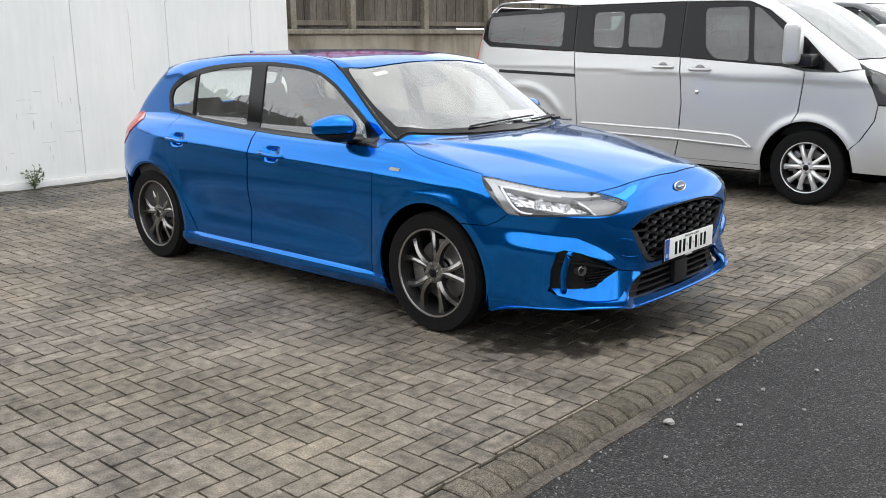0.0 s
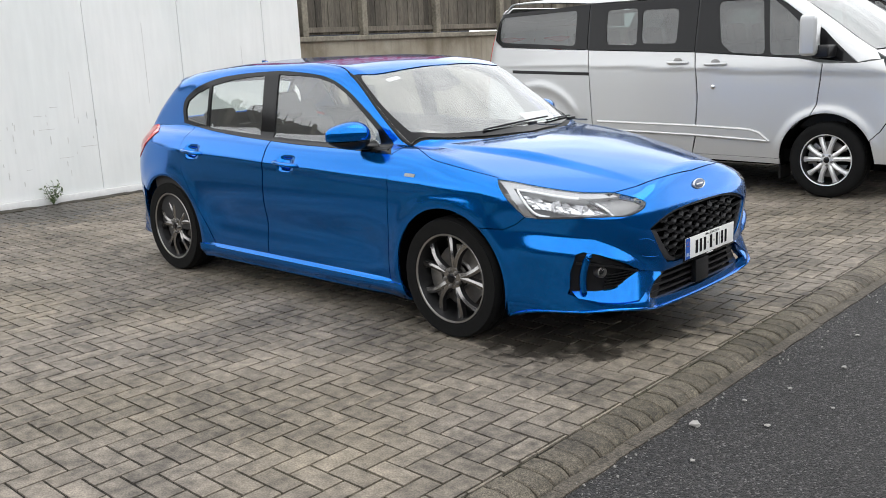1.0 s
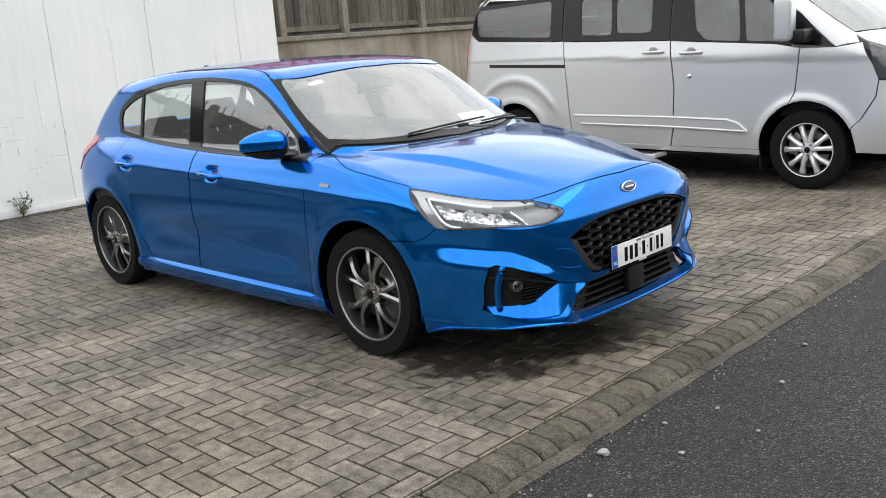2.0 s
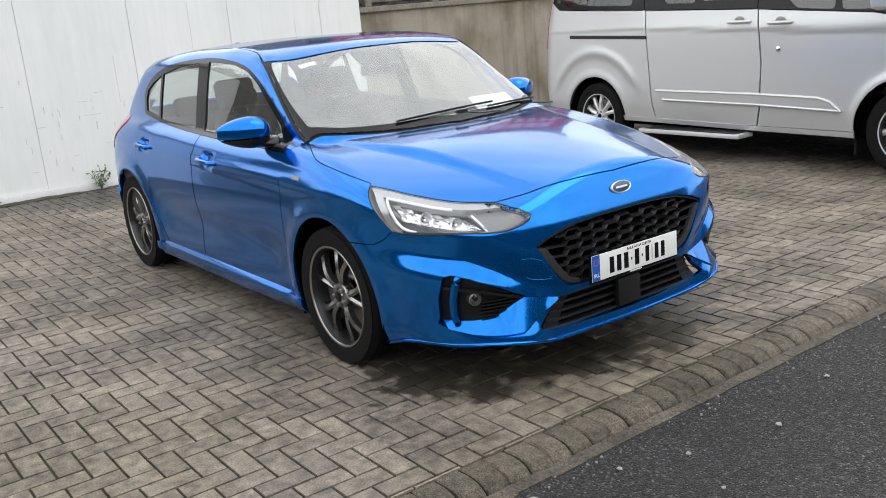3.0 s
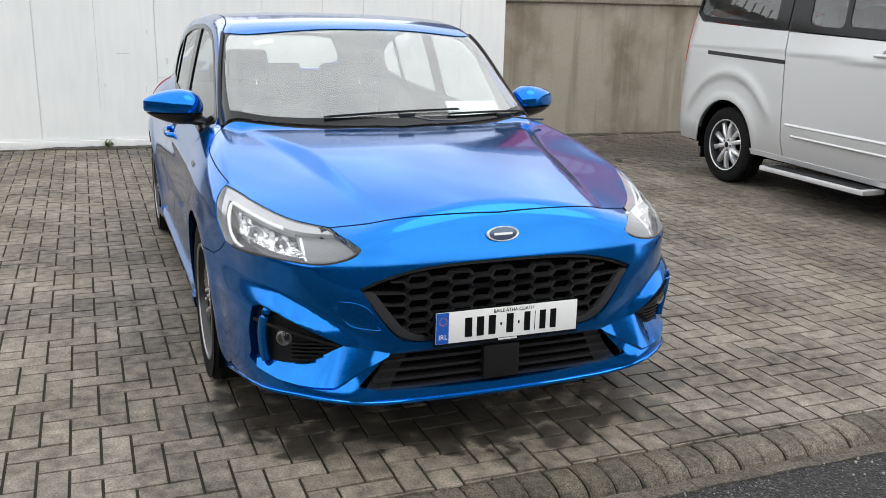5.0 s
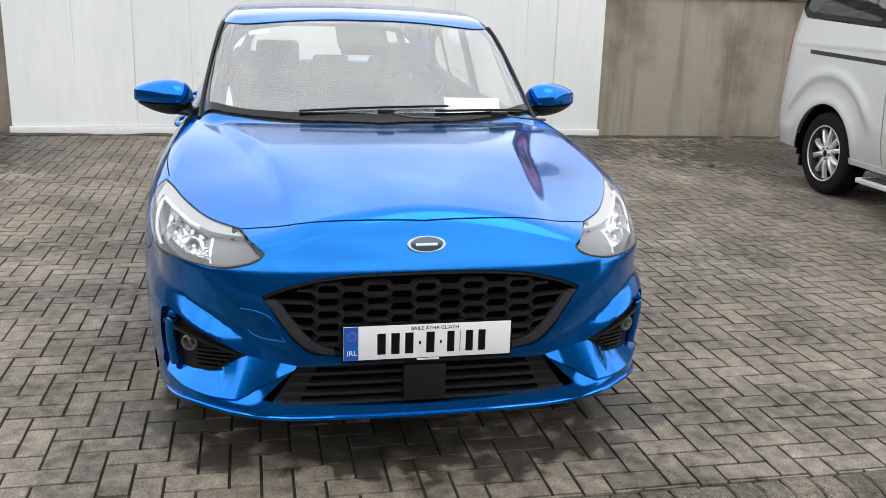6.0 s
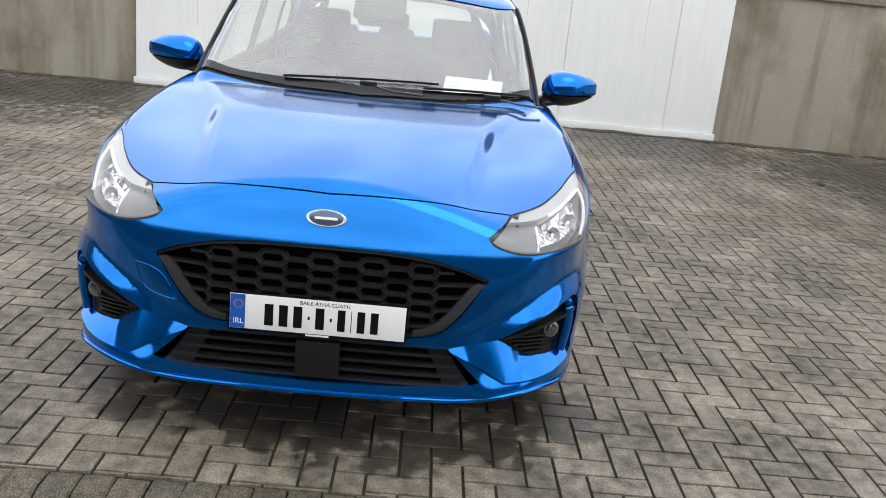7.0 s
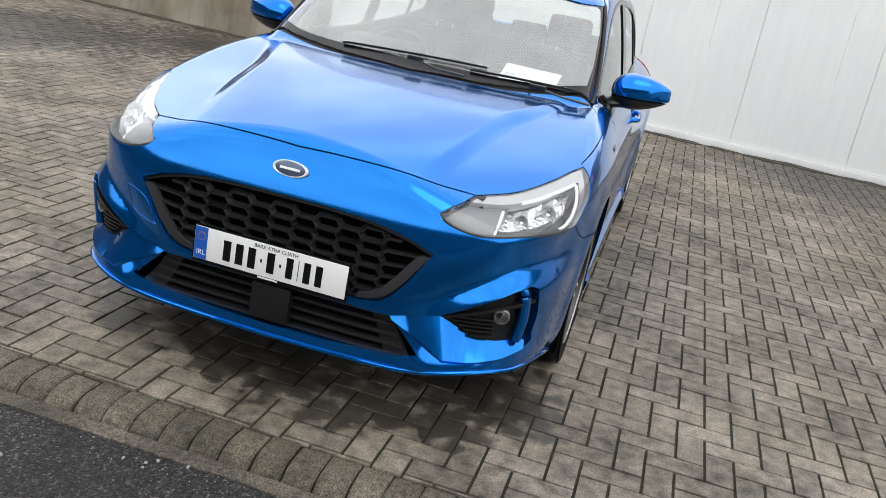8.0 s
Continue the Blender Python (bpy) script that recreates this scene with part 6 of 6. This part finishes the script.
    panel("tailgate", [Way("rear", -3.0).onto(np.array([(-0.86, 0.34), (0.86, 0.34), (0.88, 1.1), (0.80, 1.7), (0.66, 1.90), (-0.66, 1.90), (-0.80, 1.7), (-0.88, 1.1)]), f)], Way("rear", -3.0), f, v, paint, step_len=0.08)
    for s in (-1, 1):
        panel("rear_corner", [SIDE.onto(np.array([(-3.80, 1.88), (-3.98, 1.74), (-4.07, 1.3), (-4.10, 0.9), (-4.10, 0.34), (-4.19, 0.34), (-4.2, 0.9), (-4.16, 1.3), (-4.06, 1.7), (-3.93, 1.86)]), f)], SIDE, f, v, paint, s, gap=0)
    # inside
    part("floor", box((-4.0, -0.88, 0.30), (0.2, 0.88, 0.42), 0.02), VOID, v)
    part("dashboard", box((-0.35, -0.82, 0.6), (0.15, 0.82, 1.18), 0.08, 3), DASH, v)
    for x in (-0.95, -1.9, -2.8):
        for y in (-0.55, 0.0, 0.55):
            back = part("seat", box((-0.08, -0.23, 0), (0.08, 0.23, 0.66), 0.05, 3, pose(x, y, 0.75, 0, -12, 0)), CLOTH, v, "charcoal cloth seat")
            part("headrest", box((-0.05, -0.13, 0.68), (0.05, 0.13, 0.86), 0.04, 3, pose(x, y, 0.75, 0, -12, 0)), CLOTH, back)
            part("cushion", box((-0.02, -0.24, -0.12), (0.50, 0.24, 0.05), 0.05, 3, pose(x, y, 0.75)), CLOTH, back)
    part("underbody", box((-4.0, -0.62, 0.22), (0.7, 0.62, 0.40), 0.05), VOID, v)
    part("load_floor", box((-2.85, -0.86, 0.28), (-0.45, 0.86, 0.40), 0.02), VOID, v)
    if full:
        stepb = part("side_step", box((-2.60, -1.11, 0.235), (-1.42, -0.90, 0.275), 0.012), ALLOY_SILVER, v, "silver side step under the sliding door")
        part("tread", box((-2.55, -1.09, 0.276), (-1.47, -0.95, 0.280), 0.001, 1), SATIN, stepb)
    return v


people_carrier(pose(-3.03, 9.03, 0, 0, 0, 0.0), SILVER, "silver nine-seat people carrier with black-framed windows, parked")
people_carrier(pose(-3.2, 12.1, 0, 0, 0, 0.0), GREY_PAINT, "dark grey van parked beyond the silver one")


# ---- small things on the ground ----
def weed(m, height, n, label):
    t = thing("weed", label, "plant", m)
    leaf = material("weed_leaf", (0.07, 0.11, 0.03), 0.6, vary=0.3, scale=20) if "weed_leaf" not in bpy.data.materials else bpy.data.materials["weed_leaf"]
    for k in range(n):
        a = 2 * math.pi * k / n + random.random()
        reach = height * (0.15 + 0.35 * random.random())
        tip = Vector((reach * abs(math.cos(a)) * 0.6, reach * math.sin(a), height * (0.55 + 0.45 * random.random())))
        stem = part("stem", add_tube(bmesh.new(), spline([(0, 0, 0), tuple(tip * 0.5 + Vector((0, 0, height * 0.12))), tuple(tip)], n=3), 0.0025, 5), leaf, t)
        leaves = bmesh.new()
        for j in range(9):
            c = tip * (0.3 + 0.7 * j / 8)
            r = 0.014 + 0.012 * random.random()
            turn = pose(c.x, c.y, c.z, random.uniform(-60, 60), random.uniform(-60, 60), random.uniform(0, 360))
            vs = [leaves.verts.new(turn @ Vector(p)) for p in ((0, 0, 0), (r, 0.4 * r, 0.1 * r), (2.2 * r, 0, 0), (r, -0.4 * r, 0.1 * r))]
            leaves.faces.new(vs)
        tagged(part("leaf", leaves, leaf, stem), kind="stuff")
    return t


weed(pose(WALL_X + 0.05, 3.73, 0.0), 0.24, 11, "small green weed growing at the foot of the white wall")
weed(pose(WALL_X + 0.05, 2.66, 0.0), 0.10, 6, "tiny green weed at the foot of the white wall")
CHIP = material("pale_stone_chip", (0.30, 0.29, 0.27), 0.8, vary=0.2, scale=30)
for x, y, r in ((-1.455, 2.99, 0.022), (-1.23, 3.165, 0.012), (-1.42, 3.35, 0.010), (-1.30, 2.7, 0.010), (-1.25, 4.0, 0.012), (-1.33, 3.6, 0.009), (-1.38, 4.5, 0.011), (-1.1, 3.5, 0.008)):
    bm = bmesh.new()
    bmesh.ops.create_icosphere(bm, subdivisions=2, radius=r)
    for v in bm.verts:
        v.co *= 0.75 + 0.5 * random.random()
        v.co.z *= 0.55
    ob = tagged(part("stone_chip", bm, CHIP, None), "pale loose stone chip lying on the asphalt", "stone", group="loose chips")
    ob.location = (x, y, -0.041 + r * 0.3)
leafbm = bmesh.new()
for k in range(7):
    a = 2 * math.pi * k / 7
    leafbm.verts.new((0.06 * math.cos(a) * (1 if k % 2 else 0.6), 0.035 * math.sin(a), 0.012 * (k % 2)))
leafbm.faces.new(leafbm.verts[:])
solid = bmesh.ops.extrude_face_region(leafbm, geom=leafbm.faces[:])
for v in [g for g in solid["geom"] if isinstance(g, bmesh.types.BMVert)]:
    v.co.z += 0.006
dead = tagged(part("dead_leaf", leafbm, DIRT, None), "dark dead leaf on the block paving", "leaf")
dead.location = (-7.6, 7.71, 0.004)

grit = bmesh.new()
for k in range(520):
    y = -6 + 17 * random.random()
    r = 0.002 + 0.005 * random.random() ** 2
    made = bmesh.ops.create_icosphere(grit, subdivisions=1, radius=r)["verts"]
    c = BAY @ Vector((0.205 + abs(random.gauss(0, 0.06)), y, -0.043 + r * 0.3))
    for v in made:
        v.co = c + v.co * (0.7 + 0.6 * random.random())
tagged(part("loose_grit", grit, CHIP, None), "loose grit lying along the kerb", "gravel", kind="stuff")

# ---- the pieces of kerb and paving ----
kerb = structure("kerb", box((0.0, -11, -0.12), (0.160, 19, -0.050)), JOINT, "worn concrete kerb of narrow bull-nosed blocks", "kerb", BAY)
kerb_shapes = []
for variant in range(4):
    bm = bmesh.new()
    prof = [(0.002, -0.05), (0.002, -0.006), (0.006, -0.002), (0.06, 0.001), (0.105, -0.002), (0.135, -0.012), (0.158, -0.030), (0.172, -0.055)]
    a = [[bm.verts.new((x + random.uniform(-0.002, 0.002), y, z + random.uniform(-0.0015, 0.0015))) for x, z in prof] for y in (0.0025, 0.009, 0.091, 0.0975)]
    for r in (0, 3):
        for v in a[r][1:]:
            v.co.z -= 0.0045
            v.co.x -= 0.005 if v.co.x > 0.1 else 0
    for p, q in zip(a, a[1:]):
        for i in range(len(prof) - 1):
            bm.faces.new((p[i], p[i + 1], q[i + 1], q[i]))
    bm.faces.new(a[0][::-1])
    bm.faces.new(a[-1])
    bmesh.ops.recalc_face_normals(bm, faces=bm.faces[:])
    me = bpy.data.meshes.new("kerb_block")
    bm.to_mesh(me)
    bm.free()
    me.materials.append(KERB)
    kerb_shapes.append(me)
for k in range(190):
    child("kerb_block", kerb_shapes[random.randrange(4)], kerb, pose(random.uniform(-0.006, 0.004), -7.0 + 0.1 * k + random.uniform(-0.0025, 0.0025), random.uniform(-0.003, 0.002), random.uniform(-0.6, 0.6), random.uniform(-1.0, 1.0), random.uniform(-1.4, 1.4)))
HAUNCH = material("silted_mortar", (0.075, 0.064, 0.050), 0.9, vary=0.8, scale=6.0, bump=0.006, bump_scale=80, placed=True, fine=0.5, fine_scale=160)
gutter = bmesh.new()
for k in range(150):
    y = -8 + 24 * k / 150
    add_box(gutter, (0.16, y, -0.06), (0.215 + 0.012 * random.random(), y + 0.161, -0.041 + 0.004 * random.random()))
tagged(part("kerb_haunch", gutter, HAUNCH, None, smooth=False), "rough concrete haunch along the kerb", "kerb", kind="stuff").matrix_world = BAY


def brick_verts(x0, y0, x1, y1, jig):
    g, c = 0.0050, 0.0008
    a, b, p, q = x0 + g, x1 - g, y0 + g, y1 - g
    t = random.uniform(-0.0008, 0.0010)
    sx, sy = random.uniform(-0.0006, 0.0006), random.uniform(-0.0006, 0.0006)
    z = lambda u, v: t + sx * (1 if u > 0 else -1) + sy * (1 if v > 0 else -1)
    low = [(a, p, -0.016), (b, p, -0.016), (b, q, -0.016), (a, q, -0.016)]
    mid = [(a, p, z(-1, -1) - c), (b, p, z(1, -1) - c), (b, q, z(1, 1) - c), (a, q, z(-1, 1) - c)]
    top = [(a + c, p + c, z(-1, -1)), (b - c, p + c, z(1, -1)), (b - c, q - c, z(1, 1)), (a + c, q - c, z(-1, 1))]
    return low + mid + top


BRICK_FACES = [(8, 9, 10, 11)] + [(i + o, (i + 1) % 4 + o, (i + 1) % 4 + o + 4, i + o + 4) for o in (0, 4) for i in range(4)]
bricks = []
U = 0.1
for k in range(-240, 241):
    for j in range(-120, 121):
        ox, oy = k + 2 * j, k - 2 * j
        for x0, y0, x1, y1 in ((ox, oy, ox + 2, oy + 1), (ox, oy + 1, ox + 1, oy + 3)):
            if x0 * U < -8.1 or y0 * U < -8.5 or y1 * U > 11.5 or x0 * U - 0.02 > -0.014:
                continue
            bricks.append((x0 * U - 0.02, y0 * U + 0.12, min(0.0, x1 * U - 0.02), y1 * U + 0.12))
near = [b for b in bricks if -1.75 < b[0] and -1.1 < b[1] < 2.4][:300]
chosen = set(near)
shapes = {}
for n, (x0, y0, x1, y1) in enumerate(near):
    key = (round(x1 - x0, 2), round(y1 - y0, 2), n % 4)
    if key not in shapes:
        me = bpy.data.meshes.new("brick")
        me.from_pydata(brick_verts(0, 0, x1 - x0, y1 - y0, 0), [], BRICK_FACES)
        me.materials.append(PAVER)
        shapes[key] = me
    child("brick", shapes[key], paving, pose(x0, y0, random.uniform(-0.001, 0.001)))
vs, fs = [], []
for b in bricks:
    if b in chosen:
        continue
    base = len(vs)
    vs += brick_verts(*b, 0)
    fs += [tuple(i + base for i in f) for f in BRICK_FACES]
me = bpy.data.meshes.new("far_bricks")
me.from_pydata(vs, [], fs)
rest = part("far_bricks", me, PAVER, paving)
rest["kind"] = "stuff"
